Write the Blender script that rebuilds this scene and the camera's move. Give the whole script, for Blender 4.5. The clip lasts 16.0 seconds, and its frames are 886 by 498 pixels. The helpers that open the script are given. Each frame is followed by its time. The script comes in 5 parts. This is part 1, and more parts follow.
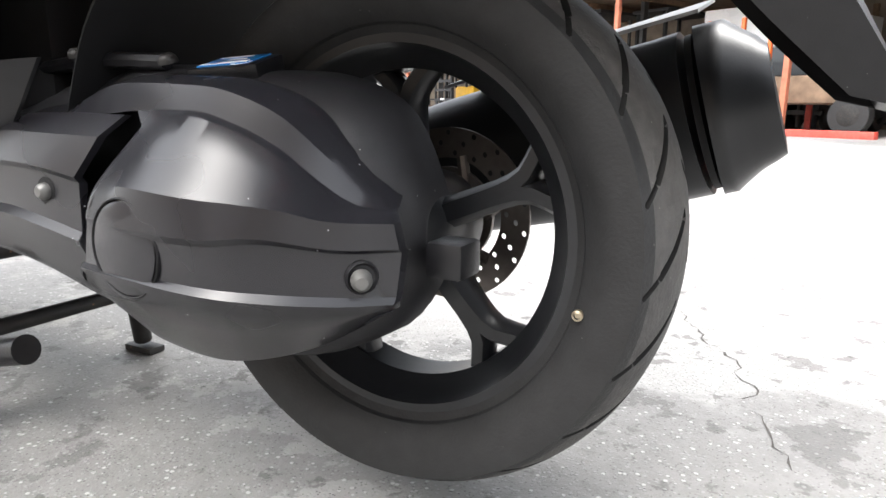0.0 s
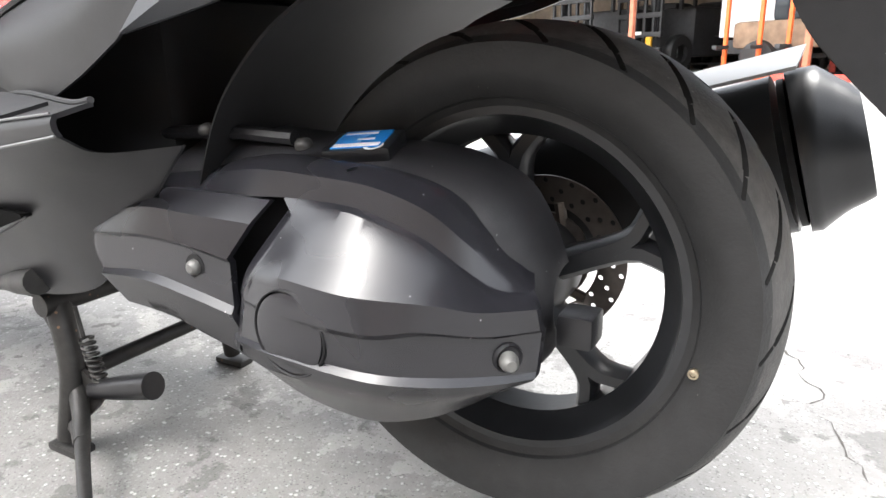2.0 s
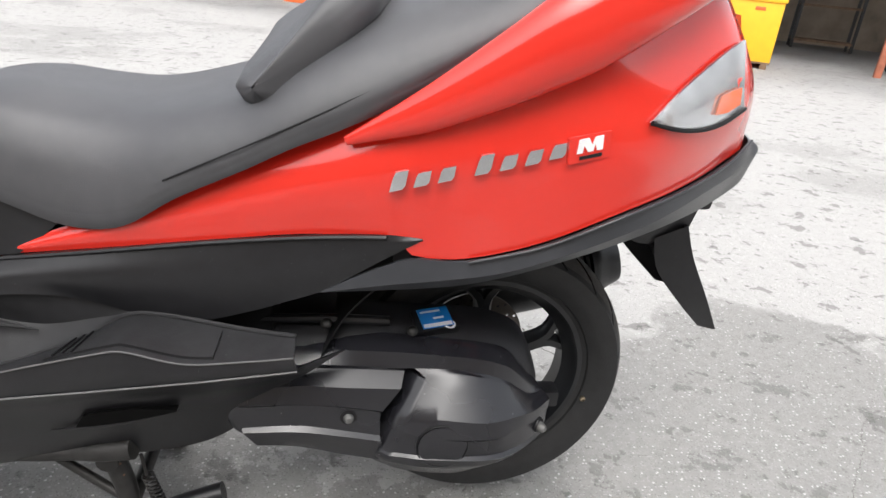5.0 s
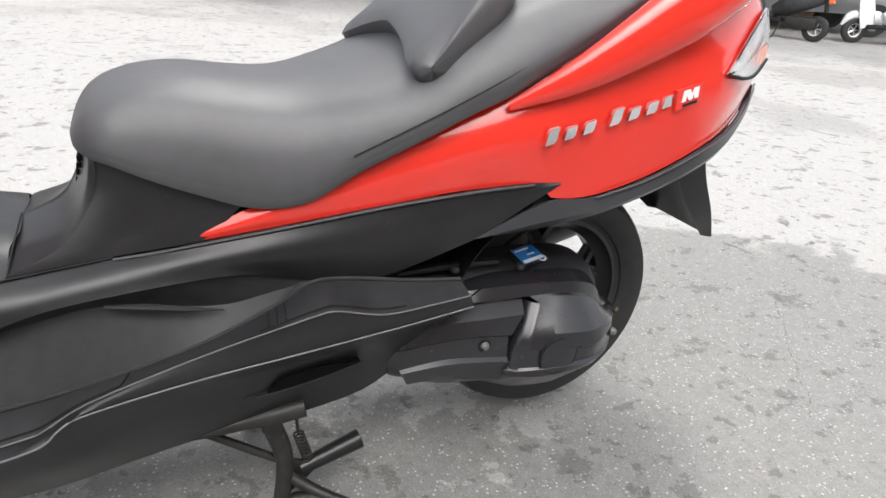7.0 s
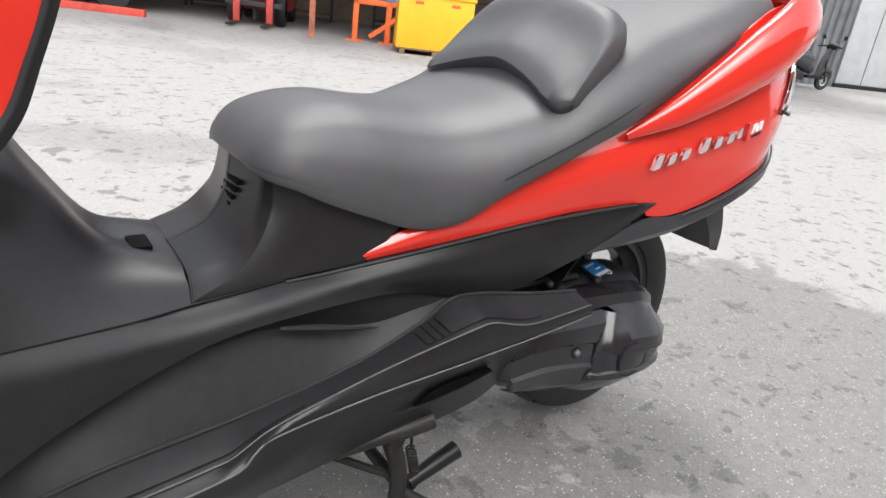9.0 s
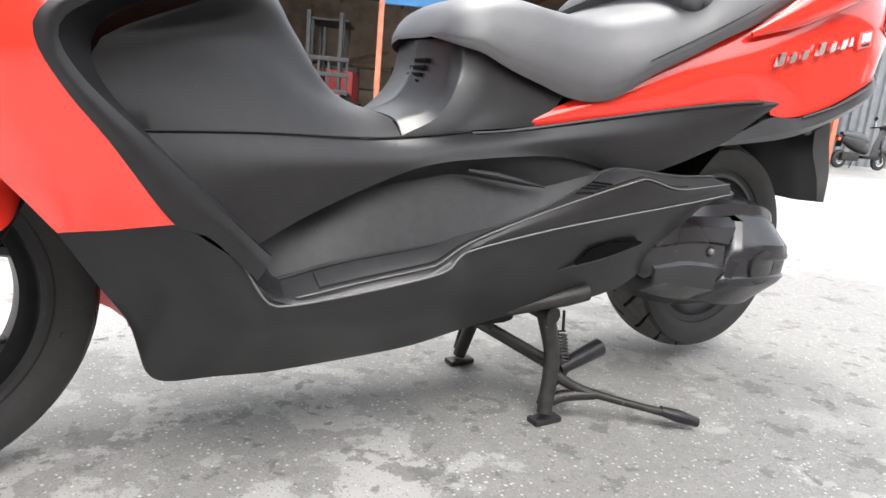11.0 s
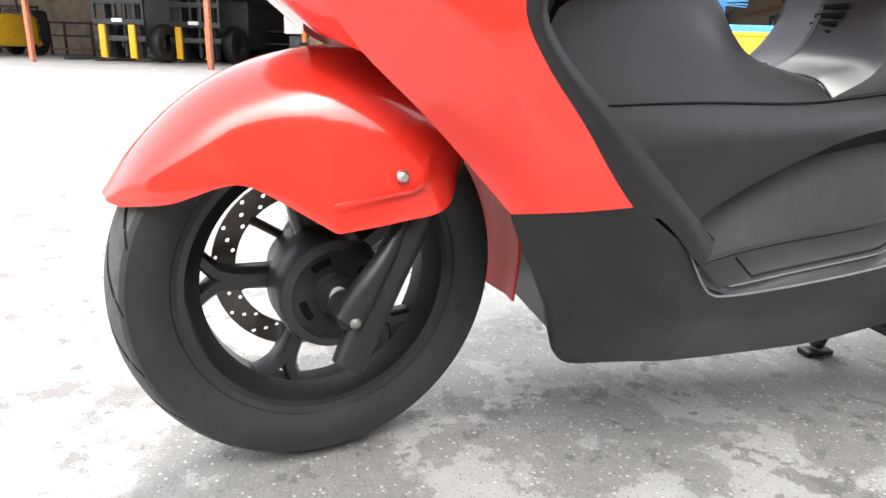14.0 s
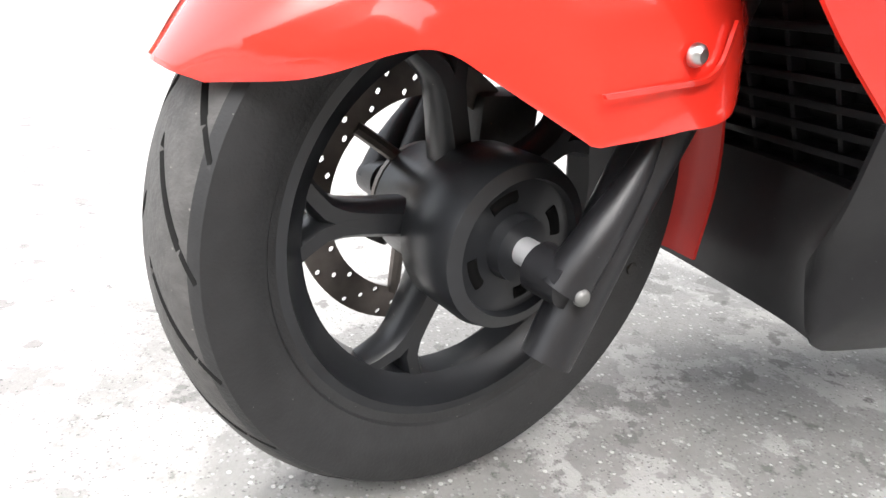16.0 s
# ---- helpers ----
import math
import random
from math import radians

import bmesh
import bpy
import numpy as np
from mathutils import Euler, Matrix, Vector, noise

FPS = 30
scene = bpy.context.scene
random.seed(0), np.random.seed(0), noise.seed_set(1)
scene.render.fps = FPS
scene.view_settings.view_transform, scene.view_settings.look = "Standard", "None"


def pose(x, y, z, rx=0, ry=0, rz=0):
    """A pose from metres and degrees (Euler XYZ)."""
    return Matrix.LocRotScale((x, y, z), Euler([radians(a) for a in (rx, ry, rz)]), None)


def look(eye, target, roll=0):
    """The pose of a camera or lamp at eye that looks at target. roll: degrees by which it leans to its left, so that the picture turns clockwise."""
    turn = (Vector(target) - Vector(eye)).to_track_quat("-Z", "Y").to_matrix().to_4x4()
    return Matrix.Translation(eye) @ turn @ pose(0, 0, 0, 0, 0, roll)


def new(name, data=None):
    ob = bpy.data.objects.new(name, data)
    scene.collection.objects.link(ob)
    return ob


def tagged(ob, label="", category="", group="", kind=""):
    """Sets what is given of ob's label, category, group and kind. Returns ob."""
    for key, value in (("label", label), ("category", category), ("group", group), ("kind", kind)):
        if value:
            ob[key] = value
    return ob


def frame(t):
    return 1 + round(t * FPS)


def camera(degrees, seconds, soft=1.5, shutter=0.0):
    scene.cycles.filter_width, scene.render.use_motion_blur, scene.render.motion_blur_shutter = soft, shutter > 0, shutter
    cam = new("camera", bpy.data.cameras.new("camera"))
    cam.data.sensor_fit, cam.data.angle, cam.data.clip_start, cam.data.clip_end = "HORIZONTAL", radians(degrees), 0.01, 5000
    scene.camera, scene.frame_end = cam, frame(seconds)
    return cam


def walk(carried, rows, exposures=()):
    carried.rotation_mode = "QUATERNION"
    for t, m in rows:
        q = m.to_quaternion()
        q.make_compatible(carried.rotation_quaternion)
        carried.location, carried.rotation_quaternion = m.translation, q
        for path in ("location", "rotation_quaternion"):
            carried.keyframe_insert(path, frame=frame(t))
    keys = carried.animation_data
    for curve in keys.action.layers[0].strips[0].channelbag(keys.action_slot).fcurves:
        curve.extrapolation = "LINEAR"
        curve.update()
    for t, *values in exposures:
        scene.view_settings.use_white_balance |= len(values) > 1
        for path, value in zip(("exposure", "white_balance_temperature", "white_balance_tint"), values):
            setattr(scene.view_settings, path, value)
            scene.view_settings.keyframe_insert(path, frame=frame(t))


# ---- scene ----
from mathutils.bvhtree import BVHTree
cam = camera(68.2, 16.0)
PATH = [
    (0, (0.392, -0.563, 0.421), (-0.517, 1.167, -0.003), 0.7),
    (0.5, (0.387, -0.561, 0.42), (-0.545, 1.158, -0.002), 1.5),
    (1, (0.376, -0.56, 0.421), (-0.56, 1.153, -0.011), 1.8),
    (1.5, (0.332, -0.582, 0.431), (-0.645, 1.104, -0.018), 1.4),
    (2, (0.311, -0.628, 0.537), (-0.62, 1.049, -0.029), -1.2),
    (2.5, (0.364, -0.743, 0.761), (-0.491, 0.821, -0.145), 0.9),
    (3, (0.304, -0.916, 0.922), (-0.292, 0.753, -0.006), 1.5),
    (3.5, (0.179, -1.003, 0.995), (-0.113, 0.736, 0.051), 2.2),
    (3.7, (0.109, -1.007, 0.975), (-0.088, 0.78, 0.099), 3.1),
    (5.8, (-0.395, -1.034, 0.996), (0.17, 0.72, 0.218), 6.0),
    (6, (-0.45, -1.019, 0.994), (0.175, 0.701, 0.189), 6.0),
    (6.3, (-0.542, -1.012, 0.975), (0.123, 0.673, 0.127), 5.3),
    (6.5, (-0.586, -1.011, 0.968), (0.083, 0.654, 0.085), 4.9),
    (7, (-0.719, -1.073, 0.988), (0.07, 0.564, 0.153), 4.7),
    (7.5, (-0.849, -1.132, 1.049), (0.108, 0.465, 0.319), 5.1),
    (8, (-0.93, -1.109, 1.066), (0.087, 0.47, 0.379), 7.3),
    (8.5, (-1.024, -1.019, 1.029), (0.066, 0.499, 0.317), 6.1),
    (9, (-1.129, -0.942, 0.961), (0.008, 0.54, 0.246), 7.6),
    (9.5, (-1.235, -0.941, 0.891), (-0.094, 0.557, 0.217), 6.5),
    (10, (-1.278, -0.96, 0.799), (-0.216, 0.64, 0.243), 7.7),
    (10.2, (-1.296, -0.976, 0.745), (-0.237, 0.633, 0.205), 7.0),
    (12.3, (-1.527, -1.147, 0.529), (-0.583, 0.597, 0.272), 2.7),
    (12.5, (-1.529, -1.143, 0.54), (-0.624, 0.621, 0.279), 2.4),
    (13, (-1.565, -1.105, 0.559), (-0.817, 0.718, 0.218), 1.8),
    (13.5, (-1.583, -1.006, 0.588), (-1.071, 0.856, 0.066), 1.7),
    (14, (-1.626, -0.891, 0.588), (-1.182, 0.969, 0.002), 1.9),
    (14.5, (-1.708, -0.731, 0.566), (-1.111, 1.04, -0.147), 3.5),
    (15, (-1.775, -0.611, 0.51), (-1.11, 1.119, -0.242), 4.4),
    (15.5, (-1.799, -0.544, 0.478), (-1.092, 1.173, -0.266), 7.0),
    (16, (-1.826, -0.526, 0.465), (-1.125, 1.203, -0.258), 6.0),
]
EXPOSURES = [(0, 2.15), (1.5, 2.35), (2.0, 2.5), (2.5, 2.4), (3.5, 1.95), (6, 1.1), (6.7, 1.2), (7.5, 1.4), (8.3, 1.15), (9, 1.15), (10, 1.5), (12.5, 2.2), (14.5, 1.9), (16, 2.1)]
walk(cam, [(t, look(eye, target, roll)) for t, eye, target, roll in PATH], EXPOSURES)

# world and sun: bright overcast day
world = bpy.data.worlds.new("overcast_sky")
scene.world = world
world.use_nodes = True
wn = world.node_tree.nodes
wl = world.node_tree.links
sky = wn.new("ShaderNodeTexSky")
sky.sky_type = "NISHITA"
sky.sun_disc = False
sky.sun_elevation, sky.sun_rotation = radians(55), radians(200)
sky.dust_density, sky.air_density = 4.0, 1.0
pale = wn.new("ShaderNodeHueSaturation")
pale.inputs["Saturation"].default_value = 0.22
wl.new(sky.outputs[0], pale.inputs["Color"])
wl.new(pale.outputs[0], wn["Background"].inputs[0])
wn["Background"].inputs[1].default_value = 0.15
sun = new("sun", bpy.data.lights.new("sun", "SUN"))
sun.data.energy, sun.data.angle, sun.data.color = 1.1, radians(25), (1.0, 0.97, 0.93)
sun.matrix_world = look((3.0, 6.0, 12.0), (0, 0, 0))


# ---- materials ----
def mat(name, color, rough=0.5, metal=0.0, vary=0.15, scale=30.0, bump=0.0, bscale=200.0, coat=0.0, spots=None, rough_vary=0.1, spec=0.5):
    m = bpy.data.materials.new(name)
    m.use_nodes = True
    nt = m.node_tree
    b = nt.nodes["Principled BSDF"]
    co = nt.nodes.new("ShaderNodeTexCoord")
    n1 = nt.nodes.new("ShaderNodeTexNoise")
    n1.inputs["Scale"].default_value, n1.inputs["Detail"].default_value = scale, 6
    n2 = nt.nodes.new("ShaderNodeTexNoise")
    n2.inputs["Scale"].default_value, n2.inputs["Detail"].default_value = scale / 9, 3
    for n in (n1, n2):
        nt.links.new(co.outputs["Object"], n.inputs["Vector"])
    add = nt.nodes.new("ShaderNodeMath")
    add.operation = "ADD"
    nt.links.new(n1.outputs[0], add.inputs[0])
    nt.links.new(n2.outputs[0], add.inputs[1])
    ramp = nt.nodes.new("ShaderNodeMapRange")
    ramp.inputs["From Min"].default_value, ramp.inputs["From Max"].default_value = 0.7, 1.3
    nt.links.new(add.outputs[0], ramp.inputs["Value"])
    mix = nt.nodes.new("ShaderNodeMix")
    mix.data_type = "RGBA"
    mix.inputs["A"].default_value = (*[c * (1 - vary) for c in color], 1)
    mix.inputs["B"].default_value = (*[min(1, c * (1 + vary)) for c in color], 1)
    nt.links.new(ramp.outputs[0], mix.inputs["Factor"])
    out = mix.outputs["Result"]
    if spots:
        sc, size, col = spots
        v = nt.nodes.new("ShaderNodeTexVoronoi")
        v.inputs["Scale"].default_value = sc
        nt.links.new(co.outputs["Object"], v.inputs["Vector"])
        lt = nt.nodes.new("ShaderNodeMath")
        lt.operation = "LESS_THAN"
        lt.inputs[1].default_value = size
        nt.links.new(v.outputs["Distance"], lt.inputs[0])
        gate = nt.nodes.new("ShaderNodeMath")
        gate.operation = "GREATER_THAN"
        gate.inputs[1].default_value = 0.55
        nt.links.new(v.outputs["Color"], gate.inputs[0])
        both = nt.nodes.new("ShaderNodeMath")
        both.operation = "MULTIPLY"
        nt.links.new(lt.outputs[0], both.inputs[0])
        nt.links.new(gate.outputs[0], both.inputs[1])
        m2 = nt.nodes.new("ShaderNodeMix")
        m2.data_type = "RGBA"
        m2.inputs["B"].default_value = (*col, 1)
        nt.links.new(both.outputs[0], m2.inputs["Factor"])
        nt.links.new(out, m2.inputs["A"])
        out = m2.outputs["Result"]
    nt.links.new(out, b.inputs["Base Color"])
    rr = nt.nodes.new("ShaderNodeMapRange")
    rr.inputs["To Min"].default_value, rr.inputs["To Max"].default_value = max(0, rough - rough_vary), min(1, rough + rough_vary)
    nt.links.new(n2.outputs[0], rr.inputs["Value"])
    nt.links.new(rr.outputs[0], b.inputs["Roughness"])
    b.inputs["Metallic"].default_value = metal
    b.inputs["Coat Weight"].default_value = coat
    b.inputs["Coat Roughness"].default_value = 0.03
    b.inputs["Specular IOR Level"].default_value = spec
    if bump:
        nb = nt.nodes.new("ShaderNodeTexNoise")
        nb.inputs["Scale"].default_value, nb.inputs["Detail"].default_value = bscale, 4
        nt.links.new(co.outputs["Object"], nb.inputs["Vector"])
        bp = nt.nodes.new("ShaderNodeBump")
        bp.inputs["Strength"].default_value, bp.inputs["Distance"].default_value = bump, 0.002
        nt.links.new(nb.outputs[0], bp.inputs["Height"])
        nt.links.new(bp.outputs[0], b.inputs["Normal"])
    return m


RED = mat("red_gloss_paint", (0.70, 0.029, 0.017), 0.22, vary=0.04, scale=6, coat=1.0, rough_vary=0.04, spec=0.3)
PLASTIC = mat("black_grained_plastic", (0.011, 0.011, 0.0125), 0.35, vary=0.25, scale=60, bump=0.12, bscale=900, spots=(160, 0.06, (0.12, 0.12, 0.12)), spec=0.44)
CASEBLACK = mat("dusty_black_case", (0.014, 0.014, 0.016), 0.52, vary=0.3, scale=45, bump=0.1, bscale=500, spots=(80, 0.05, (0.2, 0.2, 0.2)), spec=0.35)
BOLTGREY = mat("grey_zinc_bolt", (0.15, 0.15, 0.145), 0.5, 0.5, vary=0.2, scale=90)
SATIN = mat("dark_grey_satin_cover", (0.013, 0.013, 0.016), 0.27, vary=0.15, scale=40, bump=0.05, bscale=700, spots=(70, 0.05, (0.3, 0.3, 0.3)), spec=0.62)
TRIM = mat("dark_grey_trim", (0.035, 0.037, 0.042), 0.36, vary=0.1, scale=50, bump=0.08, bscale=800)
VINYL = mat("black_seat_vinyl", (0.052, 0.052, 0.057), 0.44, vary=0.12, scale=50, bump=0.25, bscale=1200, spec=0.8)
RUBBER = mat("tyre_rubber", (0.0165, 0.0168, 0.0175), 0.60, vary=0.3, scale=45, bump=0.3, bscale=300, spots=(90, 0.06, (0.09, 0.085, 0.08)))
TREAD = mat("worn_tread_rubber", (0.066, 0.064, 0.062), 0.72, vary=0.35, scale=70, bump=0.5, bscale=260, spots=(110, 0.09, (0.16, 0.15, 0.14)))
RIMPAINT = mat("black_wheel_paint", (0.014, 0.015, 0.017), 0.34, vary=0.3, scale=35, bump=0.05, spots=(60, 0.05, (0.1, 0.09, 0.08)))
DISC = mat("brake_disc_steel", (0.14, 0.125, 0.115), 0.35, 0.7, vary=0.2, scale=80)
STEEL = mat("bright_steel", (0.55, 0.55, 0.54), 0.3, 1.0, vary=0.1, scale=90)
DULL = mat("dull_dark_steel", (0.03, 0.029, 0.028), 0.5, 0.4, vary=0.4, scale=50, bump=0.2, bscale=250, spots=(60, 0.12, (0.14, 0.08, 0.05)))
BRASS = mat("brass", (0.52, 0.45, 0.33), 0.35, 1.0)
CHROME = mat("chrome_letters", (0.8, 0.8, 0.82), 0.12, 1.0, vary=0.03)
MUFFLER = mat("black_muffler_coating", (0.02, 0.021, 0.023), 0.36, 0.2, vary=0.15, scale=30, bump=0.06, bscale=600)
PIPING = mat("pale_edge_line", (0.12, 0.12, 0.12), 0.4)
# near black without sheen: paints the shade of holes that are not cut
HOLESHADE = mat("painted_hole_shade", (0.004, 0.004, 0.004), 0.85, spec=0.08)
# unworn groove rubber, blackened further to paint in the shade between tread blocks
GROOVESHADE = mat("unworn_rubber_with_groove_shade", (0.009, 0.009, 0.009), 0.8, spec=0.25)
BLUE = mat("blue_sticker", (0.02, 0.22, 0.62), 0.3, vary=0.04)
WHITE = mat("white_print", (0.8, 0.8, 0.8), 0.4, vary=0.03)
STEPRUBBER = mat("black_step_rubber", (0.018, 0.018, 0.0195), 0.55, vary=0.3, scale=50, bump=0.2, bscale=500, spots=(90, 0.05, (0.1, 0.1, 0.1)), spec=0.42)
DULLRED = mat("plain_red_plastic", (0.6, 0.025, 0.018), 0.45, vary=0.08, scale=10)
CORE = mat("black_inner_plastic", (0.012, 0.012, 0.013), 0.6, spec=0.25)
AMBER = mat("amber_lens", (0.75, 0.12, 0.02), 0.12, coat=1.0)
SILVER = mat("lamp_reflector", (0.62, 0.63, 0.65), 0.14, 0.85, vary=0.25, scale=40)


def glass_mat(name, color=(1, 1, 1)):
    m = bpy.data.materials.new(name)
    m.use_nodes = True
    b = m.node_tree.nodes["Principled BSDF"]
    b.inputs["Base Color"].default_value = (*color, 1)
    b.inputs["Roughness"].default_value = 0.03
    b.inputs["Transmission Weight"].default_value = 1.0
    b.inputs["IOR"].default_value = 1.45
    return m


LENS = glass_mat("clear_lens")


def asphalt():
    """Old asphalt: grey stones in it, pale dry patches and darker damp ones, with fine cracks."""
    m = bpy.data.materials.new("old_asphalt")
    m.use_nodes = True
    nt = m.node_tree
    N, L = nt.nodes.new, nt.links.new
    b = nt.nodes["Principled BSDF"]
    geo = N("ShaderNodeNewGeometry")

    def noise_tex(scale, detail=5, rough=0.6, off=(0, 0, 0)):
        mp = N("ShaderNodeMapping")
        mp.inputs["Location"].default_value = off
        L(geo.outputs["Position"], mp.inputs["Vector"])
        n = N("ShaderNodeTexNoise")
        n.inputs["Scale"].default_value, n.inputs["Detail"].default_value, n.inputs["Roughness"].default_value = scale, detail, rough
        L(mp.outputs[0], n.inputs["Vector"])
        return n.outputs[0]

    def math(op, a, c, clamp=False):
        n = N("ShaderNodeMath")
        n.operation, n.use_clamp = op, clamp
        for i, v in enumerate((a, c)):
            if isinstance(v, (int, float)):
                n.inputs[i].default_value = v
            else:
                L(v, n.inputs[i])
        return n.outputs[0]

    def span(v, lo, hi, a=0.0, c=1.0):
        n = N("ShaderNodeMapRange")
        n.interpolation_type = "SMOOTHSTEP"
        for i, x in enumerate((lo, hi, a, c)):
            n.inputs[i + 1].default_value = x
        L(v, n.inputs[0])
        return n.outputs[0]

    def mixc(f, a, c):
        n = N("ShaderNodeMix")
        n.data_type = "RGBA"
        L(f, n.inputs["Factor"])
        for k, v in (("A", a), ("B", c)):
            if isinstance(v, tuple):
                n.inputs[k].default_value = (*v, 1)
            else:
                L(v, n.inputs[k])
        return n.outputs["Result"]

    sep = N("ShaderNodeSeparateXYZ")
    L(geo.outputs["Position"], sep.inputs[0])
    x, y = sep.outputs[0], sep.outputs[1]
    big = noise_tex(1.1, 6, 0.62, (3.1, 1.7, 0))
    mid = noise_tex(5.0, 9, 0.68)
    # dry far yard, damp strip along the near side, with ragged edges and islands
    ex = N("ShaderNodeMath")
    ex.operation = "POWER"
    ex.inputs[0].default_value = 2.718
    sq = math("MULTIPLY", math("SUBTRACT", x, 1.05), math("SUBTRACT", x, 1.05))
    L(math("MULTIPLY", sq, -6.0), ex.inputs[1])
    edge = math("SUBTRACT", math("SUBTRACT", y, 0.40), math("MULTIPLY", ex.outputs[0], 0.45))
    edge = math("MAXIMUM", edge, math("SUBTRACT", x, 1.75))
    edge = math("MAXIMUM", edge, math("SUBTRACT", math("MULTIPLY", x, -1.0), 1.88))
    far = span(math("ADD", edge, math("MULTIPLY", math("SUBTRACT", mid, 0.5), 0.9)), -0.03, 0.07)
    front = span(edge, 0.3, 0.4)
    isle = span(math("ADD", mid, math("MULTIPLY", math("SUBTRACT", big, 0.5), 0.8)), 0.535, 0.555)
    under = math("MULTIPLY", isle, span(x, 0.3, -0.1), True)
    streak = span(noise_tex(0.55, 7, 0.68, (9, 2, 0)), 0.53, 0.60)
    dry = math("MAXIMUM", math("MAXIMUM", far, front), math("MULTIPLY", under, 0.95))
    dry = math("SUBTRACT", dry, math("MULTIPLY", math("MULTIPLY", streak, span(y, 1.2, 2.2)), 0.55), True)
    # stones
    vo = N("ShaderNodeTexVoronoi")
    vo.inputs["Scale"].default_value = 170
    L(geo.outputs["Position"], vo.inputs["Vector"])
    stone = math("MULTIPLY", span(vo.outputs["Distance"], 0.42, 0.30), span(vo.outputs["Color"], 0.45, 0.75), True)
    vo2 = N("ShaderNodeTexVoronoi")
    vo2.inputs["Scale"].default_value = 95
    L(geo.outputs["Position"], vo2.inputs["Vector"])
    pebble = math("MULTIPLY", span(vo2.outputs["Distance"], 0.30, 0.22), span(vo2.outputs["Color"], 0.60, 0.66), True)
    fine = noise_tex(160, 4, 0.7)
    grain = noise_tex(30, 6, 0.7)
    damp_c = mixc(grain, (0.135, 0.133, 0.128), (0.275, 0.270, 0.262))
    dry_c = mixc(grain, (0.28, 0.276, 0.268), (0.40, 0.395, 0.385))
    base = mixc(dry, damp_c, dry_c)
    base = mixc(math("MULTIPLY", stone, 0.45), base, (0.36, 0.355, 0.345))
    base = mixc(math("MULTIPLY", pebble, 0.8), base, (0.52, 0.51, 0.50))
    base = mixc(math("MULTIPLY", span(fine, 0.55, 0.75), 0.35), base, (0.05, 0.05, 0.05))
    spot = span(noise_tex(16, 7, 0.62, (4, 4, 0)), 0.60, 0.64)
    base = mixc(math("MULTIPLY", spot, 0.55), base, (0.05, 0.048, 0.045))
    blot = span(noise_tex(7, 8, 0.66, (8, 1, 0)), 0.585, 0.605)
    base = mixc(math("MULTIPLY", blot, 0.5), base, (0.06, 0.058, 0.055))
    vo3 = N("ShaderNodeTexVoronoi")
    vo3.inputs["Scale"].default_value = 260
    L(geo.outputs["Position"], vo3.inputs["Vector"])
    pit = math("MULTIPLY", span(vo3.outputs["Distance"], 0.40, 0.28), span(vo3.outputs["Color"], 0.68, 0.74), True)
    base = mixc(math("MULTIPLY", pit, 0.6), base, (0.035, 0.034, 0.032))
    L(base, b.inputs["Base Color"])
    L(span(dry, 0, 1, 0.52, 0.85), b.inputs["Roughness"])
    bp = N("ShaderNodeBump")
    bp.inputs["Strength"].default_value, bp.inputs["Distance"].default_value = 0.7, 0.003
    L(math("ADD", math("MULTIPLY", fine, 0.6), math("ADD", math("MULTIPLY", stone, 0.5), pebble)), bp.inputs["Height"])
    L(bp.outputs[0], b.inputs["Normal"])
    return m


ASPHALT = asphalt()
CRACK = mat("crack_dirt", (0.075, 0.07, 0.064), 0.9)
POSTPAINT = mat("rust_red_steel_post", (0.42, 0.14, 0.08), 0.6, vary=0.35, scale=8)
WOOD = mat("weathered_timber", (0.20, 0.125, 0.075), 0.8, vary=0.4, scale=12, bump=0.3, bscale=60)
ROOFING = mat("dark_roof_boards", (0.22, 0.15, 0.10), 0.85, vary=0.4, scale=5)
BACKWALL = mat("grey_shed_wall", (0.28, 0.23, 0.18), 0.85, vary=0.4, scale=3)
FORKRED = mat("red_fork_steel", (0.55, 0.07, 0.05), 0.5, vary=0.3, scale=15)
FORKYEL = mat("yellow_machine_paint", (0.75, 0.42, 0.02), 0.45, vary=0.15, scale=10)
MACHDARK = mat("dark_machine_paint", (0.03, 0.03, 0.032), 0.5, vary=0.4, scale=12)
MACHRED = mat("red_machine_paint", (0.35, 0.03, 0.03), 0.45, vary=0.2, scale=10)
CRATE = mat("yellow_plastic_crate", (0.85, 0.45, 0.02), 0.45, vary=0.08, scale=6)
MACHBLUE = mat("light_blue_machine_paint", (0.08, 0.32, 0.70), 0.45, vary=0.15, scale=10)
ORANGE = mat("orange_steel_frame", (0.75, 0.14, 0.03), 0.5, vary=0.2, scale=12)
CARPAINT = mat("silver_car_paint", (0.28, 0.29, 0.30), 0.3, 0.6, vary=0.08, scale=5, coat=0.6)
DARKGLASS = mat("dark_window_glass", (0.02, 0.025, 0.03), 0.08, vary=0.02)
WHITEPAINT = mat("white_body_paint", (0.75, 0.75, 0.76), 0.3, vary=0.05, coat=0.5)
SHEETGREY = mat("grey_sheet_steel", (0.42, 0.43, 0.44), 0.5, 0.3, vary=0.12, scale=4)
CORRUGATED = mat("dark_corrugated_sheet", (0.16, 0.17, 0.18), 0.5, 0.3, vary=0.25, scale=5)


